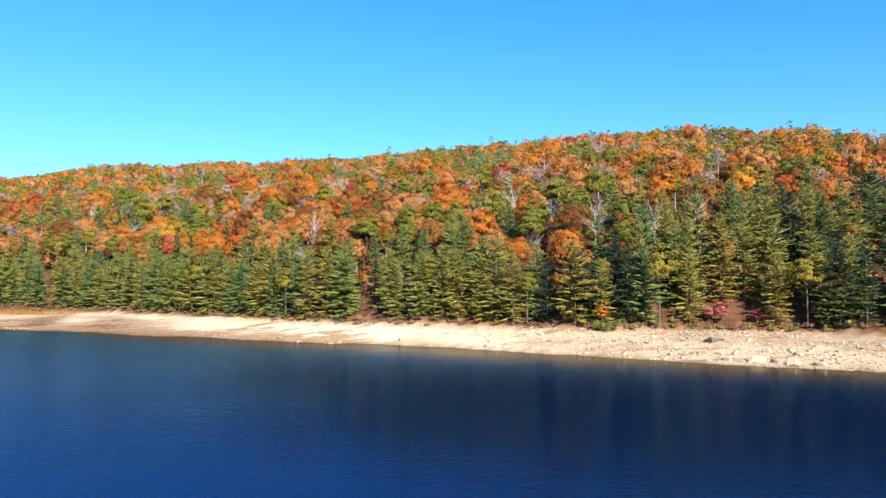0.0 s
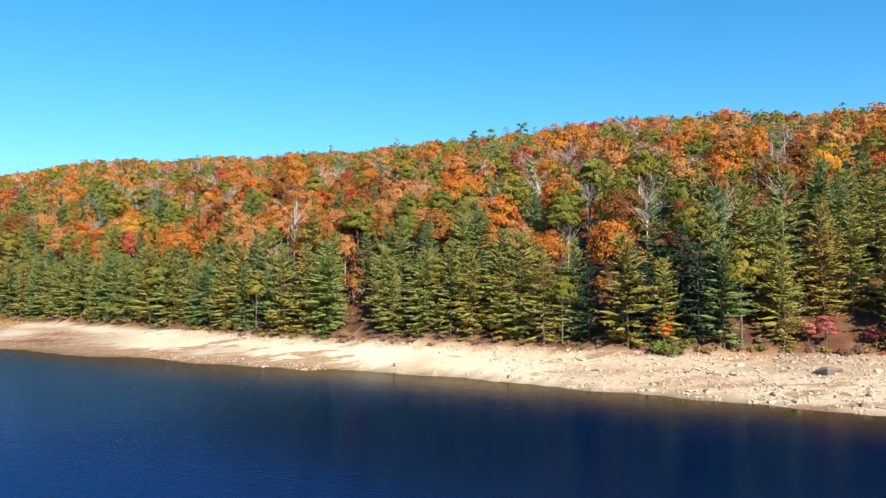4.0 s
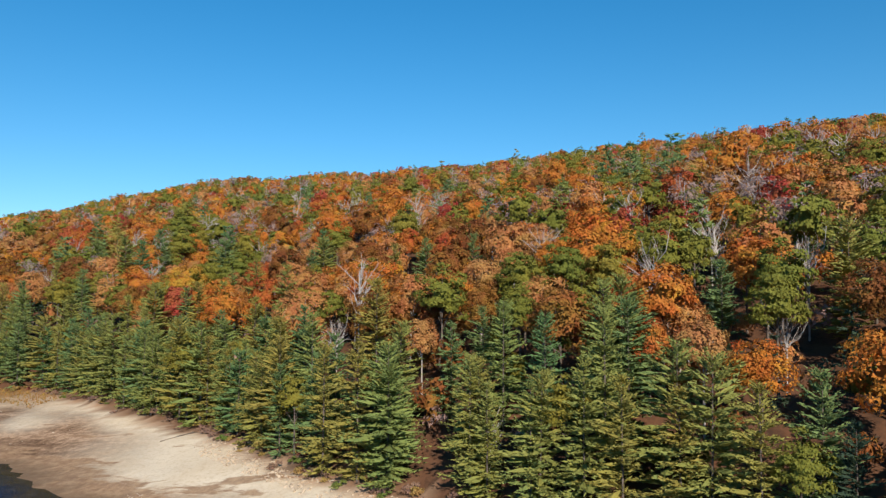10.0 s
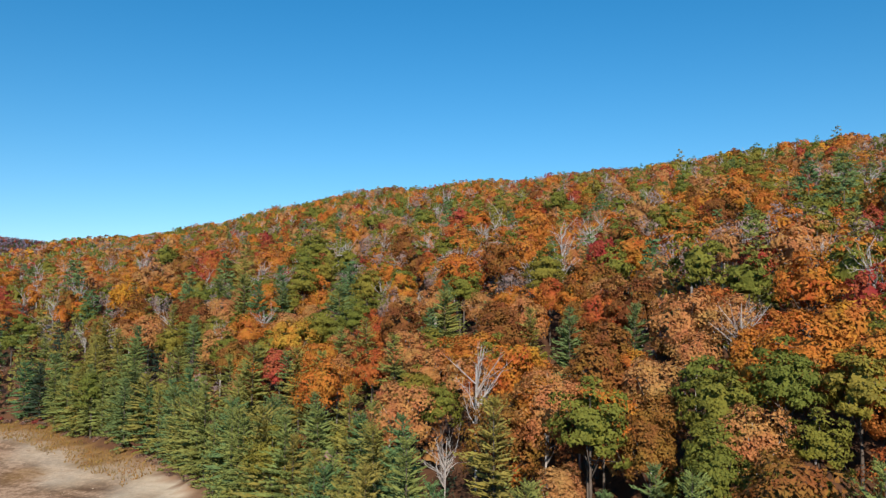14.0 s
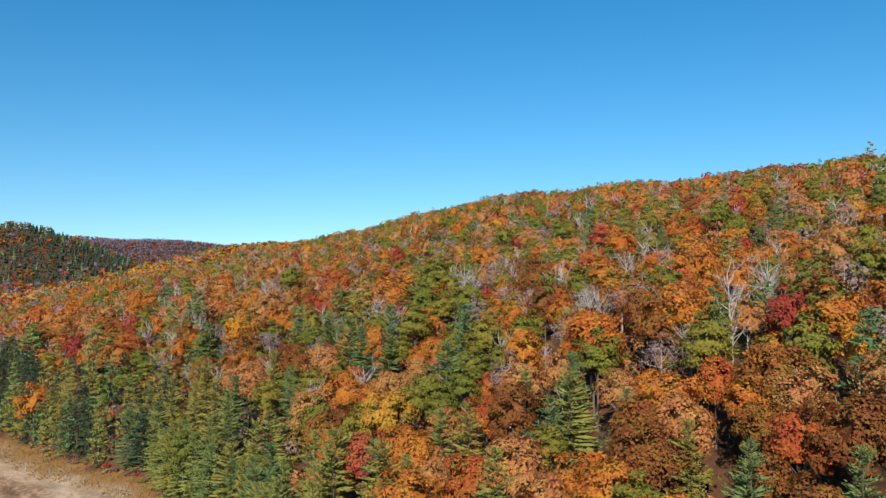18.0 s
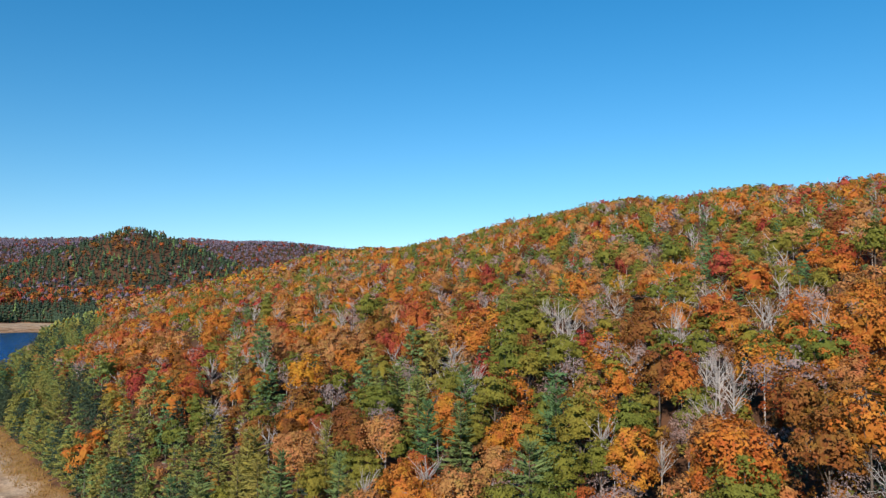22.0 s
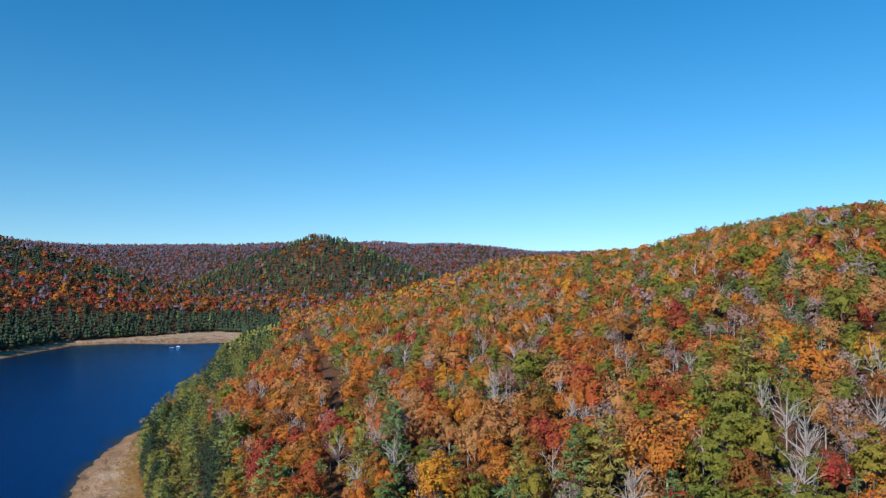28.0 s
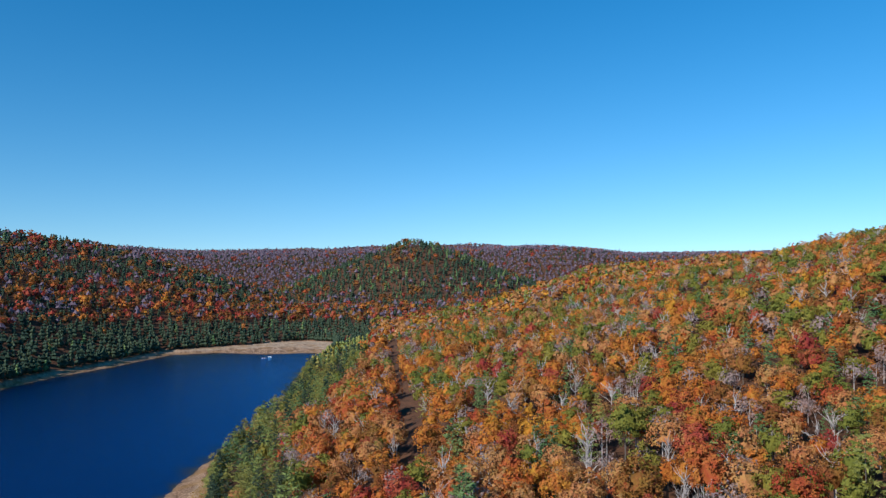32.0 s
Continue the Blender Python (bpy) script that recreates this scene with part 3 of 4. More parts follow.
def shape_of(kind, seed, level):
    """Stem, limbs and leaves; level 0 is fine, 3 for the distance, 4 for the trees that are passed nearest."""
    if kind in ("white_pine", "blue_pine", "hemlock"):
        if level == 3:
            return far_conifer(seed)
        if level in (1, 2):
            return soft_pine(seed, *((38, 17, 0.52), (22, 13, 0.66))[level - 1], wide=(3.3, 3.8, 2.9)[seed % 3])
        return conifer(seed, 23, 5, 6, 4, 0.46, 0.22, spread=(0.235, 0.265, 0.215)[seed % 3], blunt=(2.1, 2.6, 2.0)[seed % 3])
    if kind == "bare_tree":
        a, b = ((20, 190), (15, 100), (11, 36), (5, 6), (24, 240))[level]
        return leafless(seed, a, b, stout=(1.1, 1.4, 1.9, 2.5, 1.0)[level])
    grow = (1.0, 1.08, 1.15, 1.3, 1.0)[level]
    body = ("mid", "mid", "mid", "coarse", "mid")[level]
    if kind == "pitch_pine":
        c, l, s = ((24, 54, 0.38), (20, 36, 0.48), (14, 20, 0.75), (5, 7, 1.9), (28, 92, 0.31))[level]
        return hardwood(seed, c, l, s, 13.0, 3.4, 0.5, 0.24, (0.48, 0.55, 0.62, 0.7, 0.45)[level], grow, 0.68, body)
    if kind == "grey_maple":
        c, l, s = ((20, 24, 0.36), (15, 14, 0.55), (10, 9, 0.85), (5, 5, 1.7), (24, 52, 0.24))[level]
        return hardwood(seed, c, l, s, 12.5, 3.9, 0.75, 0.34, 0.5 if level == 3 else 0.0, grow, 0.4, "coarse")
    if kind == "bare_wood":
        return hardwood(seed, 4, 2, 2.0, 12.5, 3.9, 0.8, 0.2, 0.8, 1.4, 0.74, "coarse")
    c, l, s = ((24, 62, 0.39), (20, 40, 0.50), (14, 22, 0.78), (5, 7, 2.0), (32, 98, 0.315))[level]
    return hardwood(seed, c, l, s, 12.5, (4.0, 4.5, 3.5)[seed % 3], 0.8, 0.18, (0.5, 0.58, 0.66, 0.72, 0.48)[level], grow, 0.76, body)


def part(name, me, parent, label=""):
    ob = new(name, me)
    ob.parent = parent
    if label:
        ob["label"] = label
    return ob


# ---- where the trees stand ----
rng = np.random.RandomState(7)


def scatter(x0, x1, y0, y1, step):
    nx, ny = int((x1 - x0) / step), int((y1 - y0) / step)
    a, b = np.meshgrid(np.arange(nx), np.arange(ny))
    x = x0 + (a + 0.5 * (b % 2)) * step + rng.uniform(-0.42, 0.42, a.shape) * step
    y = y0 + b * step + rng.uniform(-0.42, 0.42, a.shape) * step
    return x.ravel(), y.ravel()


def from_flight(x, y):
    """Distance on the plan from the line along which the land is seen: shore to lake head."""
    line = [(80, 128), (30, 132), (-10, 145), (-60, 205), (-90, 228), (-140, 240)]
    best = np.full(x.shape, 1e18)
    for (ax, ay), (bx, by) in zip(line, line[1:]):
        dx, dy = bx - ax, by - ay
        k = np.clip(((x - ax) * dx + (y - ay) * dy) / (dx * dx + dy * dy), 0, 1)
        best = np.minimum(best, (x - ax - k * dx) ** 2 + (y - ay - k * dy) ** 2)
    return np.sqrt(best)


NAMES = list(KINDS)


def choose(x, y, d):
    """The kind of each tree: pines along the shore, mixed oaks and pines up the hill."""
    n = len(x)
    def shares(**mix):
        return np.array([mix.get(k, 0.0) for k in NAMES])[None]

    slope = shares(white_pine=0.08, blue_pine=0.14, pitch_pine=0.245, orange_oak=0.155, tan_oak=0.13, rust_oak=0.075, scarlet_oak=0.035, red_maple=0.03, yellow_birch=0.02, grey_maple=0.12, bare_tree=0.11)
    shore = shares(white_pine=0.74, blue_pine=0.18, pitch_pine=0.08)
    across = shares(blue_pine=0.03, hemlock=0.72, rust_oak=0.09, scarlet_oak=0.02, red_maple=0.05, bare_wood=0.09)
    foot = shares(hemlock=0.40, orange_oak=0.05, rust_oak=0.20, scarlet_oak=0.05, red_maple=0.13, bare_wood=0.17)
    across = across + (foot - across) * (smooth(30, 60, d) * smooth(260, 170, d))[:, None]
    # Ridge mix: the mauve kind carries distance haze as leaf colour.
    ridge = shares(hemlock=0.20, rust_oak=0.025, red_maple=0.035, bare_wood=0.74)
    far = np.hypot(x + 83, y - 225)
    w = slope * np.ones((n, 1))
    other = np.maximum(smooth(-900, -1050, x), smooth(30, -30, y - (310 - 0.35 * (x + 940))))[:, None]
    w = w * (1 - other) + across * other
    low = (smooth(-170, -230, x) * smooth(95, 70, d))[:, None]
    flame = shares(white_pine=0.04, blue_pine=0.06, pitch_pine=0.14, orange_oak=0.18, tan_oak=0.20, rust_oak=0.09, scarlet_oak=0.09, red_maple=0.04, grey_maple=0.10, bare_tree=0.10)
    w = w * (1 - low * (1 - other)) + flame * low * (1 - other)
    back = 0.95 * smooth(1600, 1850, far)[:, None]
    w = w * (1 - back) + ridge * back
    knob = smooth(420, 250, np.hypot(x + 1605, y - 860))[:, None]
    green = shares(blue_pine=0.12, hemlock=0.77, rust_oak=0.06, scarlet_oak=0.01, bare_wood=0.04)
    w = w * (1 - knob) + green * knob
    bare_place = 0.35 + 0.65 * np.maximum(smooth(30, 75, d), smooth(-60, -110, x))
    for j, k in enumerate(NAMES):
        if k in ("bare_tree", "grey_maple"):
            w[:, j] *= bare_place
        w[:, j] *= np.exp(0.8 * waves(x, y, 45, 30 + j) + 0.5 * waves(x, y, 160, 50 + j) + 0.6 * smooth(900, 1300, far) * waves(x, y, 260, 70 + j))
    w = w / w.sum(1)[:, None]
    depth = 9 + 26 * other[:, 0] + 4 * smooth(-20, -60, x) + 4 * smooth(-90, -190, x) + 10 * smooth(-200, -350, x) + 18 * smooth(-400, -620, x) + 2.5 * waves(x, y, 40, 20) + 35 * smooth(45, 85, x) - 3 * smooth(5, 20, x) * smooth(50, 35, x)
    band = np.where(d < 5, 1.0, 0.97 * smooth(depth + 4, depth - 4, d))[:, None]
    # Shade on shore trees, put in as a share of the dark kind.
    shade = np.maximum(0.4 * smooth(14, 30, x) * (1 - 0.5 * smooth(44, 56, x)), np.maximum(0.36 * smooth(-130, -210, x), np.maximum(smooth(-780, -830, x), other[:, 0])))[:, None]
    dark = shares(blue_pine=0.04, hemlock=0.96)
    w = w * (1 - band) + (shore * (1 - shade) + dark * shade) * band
    w = np.cumsum(w / w.sum(1)[:, None], 1)
    return (rng.rand(n)[:, None] > w).sum(1).clip(0, len(NAMES) - 1)


def plots():
    px, py = [], []
    for x0, x1, y0, y1, step in ((-640, 330, 100, 760, 7.4), (-1300, 500, -60, 1000, 9.2), (-2950, -1000, 40, 2300, 13.2)):
        x, y = scatter(x0, x1, y0, y1, step)
        if step > 9:
            near = (x > -640) & (x < 330) & (y > 100) & (y < 760)
            keep = ~near & (x < 90 + 0.62 * y) & (y > 60) & (np.hypot(x + 83, y - 225) < 2850)
            keep &= (x > -1300) if step < 11 else (x <= -1300)
        else:
            keep = x < 75 + 0.62 * y
        px.append(x[keep]), py.append(y[keep])
    return np.concatenate(px), np.concatenate(py)


def edge_row(step, back):
    """Trees in a ragged row just inside the wood's edge."""
    out = []
    for (ax, ay), (bx, by) in zip(WOOD_EDGE, WOOD_EDGE[1:]):
        long = math.hypot(bx - ax, by - ay)
        for k in range(max(1, int(long / step))):
            u, inset = (k + rng.uniform(0.1, 0.9)) * step / long, rng.uniform(0.5, 1.6) * back
            out.append((ax + (bx - ax) * u + (by - ay) / long * inset, ay + (by - ay) * u - (bx - ax) / long * inset))
    out = np.array([p for p in out if (p[1] > 70 and -1010 < p[0] < 115) or (p[0] < -560 and p[1] > 20)])
    return out[:, 0], out[:, 1]


tx, ty = plots()
rx, ry = edge_row(3.5, 1.3)
tx, ty = np.concatenate([tx, rx]), np.concatenate([ty, ry])
tz, td, _ = land(tx, ty)
stand = td > 0.3
stand &= (td < np.where(tx > -300, 440, 560)) | (tx < -940)
tx, ty, tz, td = tx[stand], ty[stand], tz[stand], td[stand]
lane = np.abs((tx + 300) * 0.3405 + (ty - 318) * 0.9403 + 3.2)
open_lane = (lane < 4.6) & (tx < -276) & (tx > -700)
# Trees that stand out on the lower slope: place and size.
LOWER_TREES = {
    "orange_oak": [(-4.5, 193.5, 0.75), (27.2, 155.3, 1.02), (17.1, 160.2, 0.72), (-18.9, 205.6, 0.72), (-5.5, 201.7, 0.87), (1.3, 216.8, 1.06), (-46.9, 218.4, 0.95), (5.8, 192.7, 1.09), (7.2, 226.1, 1.08), (-96.8, 231.0, 0.84), (39.4, 232.6, 1.25)],
    "blue_pine": [(-12.8, 176.3, 0.73), (-42.7, 190.2, 0.89), (-53.8, 199.9, 0.83), (-48.5, 235.0, 0.73), (-44.1, 237.7, 0.74), (-66.2, 207.8, 0.88), (-76.2, 210.2, 0.95), (-58.2, 239.2, 0.99), (42.3, 149.9, 1.16)],
    "red_maple": [(-86.9, 226.9, 1.03)],
    "rust_oak": [(-14.3, 184.0, 0.77), (-20.7, 187.1, 0.78), (-29.6, 187.2, 0.96), (-28.3, 217.1, 0.81), (-43.8, 226.3, 1.12), (-30.9, 230.7, 0.77), (-14.8, 190.7, 0.72), (-31.1, 191.7, 0.9), (-22.5, 207.8, 1.0)],
    "tan_oak": [(-21.7, 179.7, 0.72), (12.0, 172.8, 0.72), (11.7, 178.2, 0.72), (0.2, 195.4, 0.72), (-24.6, 226.8, 0.72), (-28.5, 201.2, 0.81), (-11.6, 205.5, 0.73), (-70.4, 220.6, 0.85), (-52.8, 206.1, 0.88), (-22.9, 193.6, 0.9), (-93.0, 225.9, 0.79), (-73.5, 226.1, 0.74)],
    "bare_tree": [(-37.8, 190.5, 0.72), (21.8, 169.5, 0.72), (20.6, 206.2, 1.08), (-65.2, 236.8, 0.72), (19.9, 199.0, 0.98), (69.2, 190.6, 1.15)],
    "scarlet_oak": [(7.2, 168.3, 0.72), (1.8, 172.9, 0.72), (5.5, 178.0, 0.72), (6.0, 188.2, 0.76), (-22.3, 201.7, 0.72), (12.6, 200.6, 0.77), (-71.8, 237.3, 0.85)],
    "pitch_pine": [(-8.2, 178.1, 0.81), (-0.3, 183.7, 0.75), (-4.2, 177.2, 0.72), (-8.6, 182.1, 0.85), (-2.6, 189.7, 1.02), (11.5, 189.6, 1.13), (-41.9, 199.2, 0.84), (-56.2, 227.2, 0.88), (-38.0, 210.0, 0.97), (8.5, 206.1, 0.85), (-12.0, 223.8, 1.36), (-8.3, 187.6, 1.01), (29.4, 187.9, 1.3)],
    "white_pine": [(-36.4, 221.1, 0.88), (-54.4, 193.8, 0.8), (-56.4, 234.5, 0.97), (-77.4, 233.0, 0.83), (-4.2, 236.2, 0.99)],
    "yellow_birch": [(-20.3, 224.3, 0.72), (-90.9, 236.5, 1.17)],
}
# And further up the hill.
UPPER_TREES = {
    "orange_oak": [(-48.8, 245.0, 0.72), (-26.1, 255.9, 1.18), (-61.4, 254.2, 1.4), (-72.8, 297.3, 1.1), (1.0, 248.7, 1.14), (-126.3, 274.2, 1.18), (-72.9, 314.6, 1.09), (-152.4, 313.4, 1.4), (-147.3, 266.6, 0.85), (33.6, 262.4, 1.4), (-121.5, 270.4, 0.79), (-59.7, 307.5, 1.4), (-107.3, 252.1, 0.87), (-94.4, 353.5, 1.4), (-154.3, 368.6, 1.4), (-155.1, 324.3, 1.4), (-8.5, 305.1, 1.4), (-226.9, 243.7, 1.35), (-285.4, 299.2, 1.17), (-262.5, 352.8, 0.84), (-297.1, 317.2, 1.13), (-324.8, 300.5, 1.4), (-431.9, 347.0, 1.4), (45.2, 295.4, 1.25), (-256.3, 349.4, 0.7), (-282.1, 309.9, 0.7)],
    "blue_pine": [(-115.4, 266.8, 1.06), (-89.8, 252.4, 1.13), (-120.1, 263.1, 1.18), (-158.9, 280.7, 1.39), (-98.2, 271.6, 1.14), (24.1, 283.2, 1.4), (-220.9, 293.9, 1.4), (13.5, 289.6, 1.4), (-165.8, 375.9, 1.05), (-102.1, 277.7, 1.28), (7.8, 305.8, 1.4), (-125.0, 278.8, 1.13), (-164.3, 302.6, 1.38), (-127.6, 406.4, 1.3), (-225.5, 294.6, 1.4), (-139.1, 430.1, 1.31), (-274.8, 316.5, 1.4), (-291.9, 418.8, 1.17)],
    "red_maple": [(-267.7, 276.0, 1.22), (-258.2, 293.8, 1.09), (-137.2, 300.5, 0.93), (-250.5, 268.5, 1.18), (-247.0, 287.5, 0.72), (-213.9, 352.8, 1.25), (-114.8, 385.1, 1.25)],
    "rust_oak": [(-53.0, 260.1, 1.11), (-103.2, 315.4, 1.33), (-172.9, 261.5, 1.28), (-180.4, 280.4, 1.22), (-202.5, 325.2, 1.4), (-157.2, 269.7, 0.91), (-108.6, 321.1, 1.14), (-171.2, 268.3, 0.96), (-151.7, 269.7, 1.01), (-175.7, 276.7, 1.22), (-112.1, 332.0, 1.14), (-276.7, 294.5, 1.29), (-324.6, 308.5, 1.36), (-140.3, 262.2, 1.19), (-59.2, 273.2, 1.22)],
    "tan_oak": [(-96.1, 281.4, 0.83), (-132.2, 263.8, 1.16), (-114.1, 242.4, 1.09), (-30.1, 293.9, 1.29), (-63.8, 258.7, 1.24), (-102.0, 288.8, 0.97), (-148.9, 255.5, 1.18), (-202.8, 305.8, 1.4), (-156.7, 320.3, 1.29), (-203.8, 310.7, 1.4)],
    "bare_tree": [(-69.7, 269.0, 1.08), (-32.6, 249.6, 0.76), (-112.4, 275.3, 0.78), (-127.4, 318.2, 1.08), (-53.1, 278.1, 0.72), (-78.6, 270.7, 0.72), (-71.1, 275.6, 0.93), (-136.1, 281.2, 0.89), (-81.6, 324.8, 1.08), (-143.1, 339.0, 1.08), (-100.0, 323.9, 1.08), (-48.0, 306.2, 0.99), (-165.3, 336.1, 0.85), (-131.9, 276.2, 0.8), (-134.2, 331.2, 1.08), (-84.4, 319.1, 0.85), (-197.4, 265.0, 1.04), (-99.0, 319.3, 0.97), (-129.4, 346.3, 1.08), (-240.5, 295.7, 1.08), (-221.2, 349.7, 0.87), (-85.3, 303.1, 0.87), (-251.2, 314.5, 1.08), (-136.8, 335.9, 1.08), (-255.1, 303.7, 1.25), (-96.4, 312.4, 1.25), (-99.6, 299.8, 0.95), (-296.1, 348.9, 1.25)],
    "grey_maple": [(-131.4, 339.8, 1.23), (-125.7, 331.6, 1.04)],
    "scarlet_oak": [(-82.1, 254.2, 0.75), (-93.8, 328.9, 1.25), (-176.7, 341.2, 1.2), (-62.8, 279.5, 0.9), (-196.2, 339.0, 1.4), (-208.0, 346.6, 1.16), (-348.2, 295.9, 1.4), (-333.3, 292.2, 1.4), (-380.7, 316.6, 1.4)],
    "pitch_pine": [(-41.8, 251.9, 1.02), (-85.0, 273.5, 1.16), (-92.8, 270.9, 1.31), (-31.9, 272.5, 1.04), (-118.4, 280.3, 1.4), (-88.1, 306.8, 1.05), (-139.9, 326.6, 1.18), (-118.1, 301.1, 1.39), (-146.4, 327.4, 1.4), (-127.6, 296.3, 1.4), (-174.2, 313.9, 1.01), (-145.1, 323.4, 1.4), (-140.6, 313.7, 1.4), (-213.7, 360.9, 1.13), (-233.3, 346.6, 1.4), (-174.2, 418.3, 1.37), (-296.5, 276.0, 1.4), (-75.3, 390.6, 1.4), (-233.1, 350.7, 1.2), (-151.4, 335.1, 1.4), (-154.7, 437.0, 1.4)],
    "white_pine": [(-4.3, 243.9, 1.08), (-160.3, 308.1, 1.4), (-221.4, 284.6, 1.36), (-171.1, 351.7, 1.16), (-228.2, 262.6, 1.4), (-288.9, 271.2, 1.4), (-169.1, 363.7, 1.4), (-72.9, 452.5, 1.32), (-153.2, 298.2, 1.25)],
    "yellow_birch": [(-191.7, 288.8, 1.31), (-23.1, 252.0, 0.8), (-198.5, 291.8, 1.12), (-179.3, 395.0, 1.06), (-288.0, 338.0, 1.01), (-371.1, 488.8, 1.11), (-351.9, 469.4, 0.71)],
}
SPECIAL = {k: LOWER_TREES.get(k, []) + UPPER_TREES.get(k, []) for k in KINDS}
SPECIAL["white_pine"] += [(50, 146.5, 1.1), (57, 146, 1.15), (62, 147, 1.1), (47, 151, 1.1), (54, 152, 1.15), (40, 147, 1.05), (67, 144, 1.1)]
for spots in SPECIAL.values():
    for sx, sy, size in spots:
        open_lane |= np.hypot(tx - sx, ty - sy) < 3.1 * min(size, 1.3) * np.where(td < 9, 0.5, 1.0)
tx, ty, tz, td = tx[~open_lane], ty[~open_lane], tz[~open_lane], td[~open_lane]
tk = choose(tx, ty, td)
tf = from_flight(tx, ty)

SIZE = {"white_pine": (0.82, 1.12), "blue_pine": (0.75, 1.05), "hemlock": (0.75, 1.1), "pitch_pine": (0.8, 1.15), "bare_tree": (0.8, 1.05)}
lo = np.array([SIZE.get(k, (0.75, 1.18))[0] for k in NAMES])[tk]
hi = np.array([SIZE.get(k, (0.75, 1.18))[1] for k in NAMES])[tk]
ts = lo + (hi - lo) * rng.rand(len(tx))
ts = np.where(np.isin(tk, [NAMES.index(k) for k in ("white_pine", "blue_pine", "hemlock")]) & (td > 60), ts * np.where((rng.rand(len(tx)) < 0.14) & (tx > -120), 1.04, 0.86), ts)
pines = np.isin(tk, [NAMES.index(k) for k in ("white_pine", "blue_pine", "hemlock")])
tt = np.where(pines, 0.0, 3.0 * (1 - smooth(60, 160, td)) * smooth(-420, -250, tx))
ta = rng.rand(len(tx)) * 6.283
far_grow = np.where(tx < -1300, 1.48, np.where(tf > 650, 1.15, 1.0))

LABELS = {
    "white_pine": "tall green white pine with level layered boughs",
    "blue_pine": "blue-green white pine with soft layered boughs",
    "hemlock": "dark green conifer, shade put into its colour, with drooping layered boughs",
    "pitch_pine": "olive-green pine with clumped rounded foliage",
    "orange_oak": "oak in full orange autumn leaf",
    "tan_oak": "oak with salmon-tan fading autumn leaves",
    "rust_oak": "oak with dark rust-brown autumn leaves",
    "scarlet_oak": "oak with burnt scarlet autumn leaves",
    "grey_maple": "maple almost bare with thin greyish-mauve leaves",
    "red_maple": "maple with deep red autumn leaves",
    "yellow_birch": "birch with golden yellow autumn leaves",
    "bare_wood": "hardwood with distance haze put into its mauve-grey colour",
    "bare_tree": "leafless pale grey tree on the wooded slope",
}
SINGLE = {"white_pine": 250, "blue_pine": 125, "hemlock": 40, "pitch_pine": 120, "orange_oak": 120, "tan_oak": 80, "rust_oak": 70, "scarlet_oak": 40, "red_maple": 25, "yellow_birch": 30, "grey_maple": 50, "bare_wood": 0, "bare_tree": 90}
VARIANTS = 4
PALE = ("bare_tree", "yellow_birch", "grey_maple", "tan_oak")


def tree_masters(kind, level):
    out = []
    for s in range(VARIANTS):
        trunk, limbs, crown = shape_of(kind, 13 * s + 2, level)
        wood = PALE_BARK if kind in PALE else BARK
        tm = add_mesh("trunk", *trunk, wood)
        lm = add_mesh("limbs", *limbs, wood)
        cm = add_mesh("crown", *crown, PALE_BARK if kind == "bare_tree" else LEAF_ONE[kind], False)
        out.append((tm, lm, cm))
    return out


MASTERS = {(k, level): tree_masters(k, level) for k in KINDS for level in (0, 1, 4)}


def plant(kind, variant, x, y, z, size, turn, level=0, lift=0.0):
    tm, lm, cm = MASTERS[kind, level][variant]
    ob = new(kind)
    ob.empty_display_size = 0.5
    ob.matrix_basis = Matrix.Translation((x, y, z + lift)) @ Matrix.Rotation(turn, 4, "Z") @ Matrix.Scale(size, 4)
    tagged(ob, LABELS[kind], "tree", "trees of the hillside")
    part("trunk", tm, ob)
    tagged(part("branch_frame", lm, ob), kind="stuff")
    tagged(part("crown", cm, ob), kind="stuff")
    return ob


def near_level(kind, off):
    """How fine a single tree is built, by its distance from the line of the shore that is passed."""
    if kind in ("white_pine", "blue_pine", "hemlock"):
        return 0 if off < 44 else 1
    return 4 if off < 46 else 0 if off < 115 else 1


for kind, spots in SPECIAL.items():
    for n, (sx, sy, size) in enumerate(spots):
        plant(kind, n % VARIANTS, sx, sy, float(land(np.array([sx]), np.array([sy]))[0][0]), size, n * 1.7, near_level(kind, float(from_flight(np.array([sx]), np.array([sy]))[0])), 0.0 if kind in ("white_pine", "blue_pine") or sx < -300 else 1.2 if kind == "bare_tree" else 3.0)

def dead_pine(x, y, tall):
    stem, limbs, twigs = leafless(77, 22, 60, tall, 1.7)
    ob = new("dead_pine")
    ob.location = (x, y, float(land(np.array([x]), np.array([y]))[0][0]))
    tagged(ob, "dead grey pine trunk with bare branches at the wood's edge", "tree", "trees of the hillside")
    part("trunk", add_mesh("trunk", *stem, PALE_BARK), ob)
    tagged(part("branch_frame", add_mesh("limbs", *joined(limbs, twigs), PALE_BARK), ob), kind="stuff")


dead_pine(-10.5, 164.5, 9.0)

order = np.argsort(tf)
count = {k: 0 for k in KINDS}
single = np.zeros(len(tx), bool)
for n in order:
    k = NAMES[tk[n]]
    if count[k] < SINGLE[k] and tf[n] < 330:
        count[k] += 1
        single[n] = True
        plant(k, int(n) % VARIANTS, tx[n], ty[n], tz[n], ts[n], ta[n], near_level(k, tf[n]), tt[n])


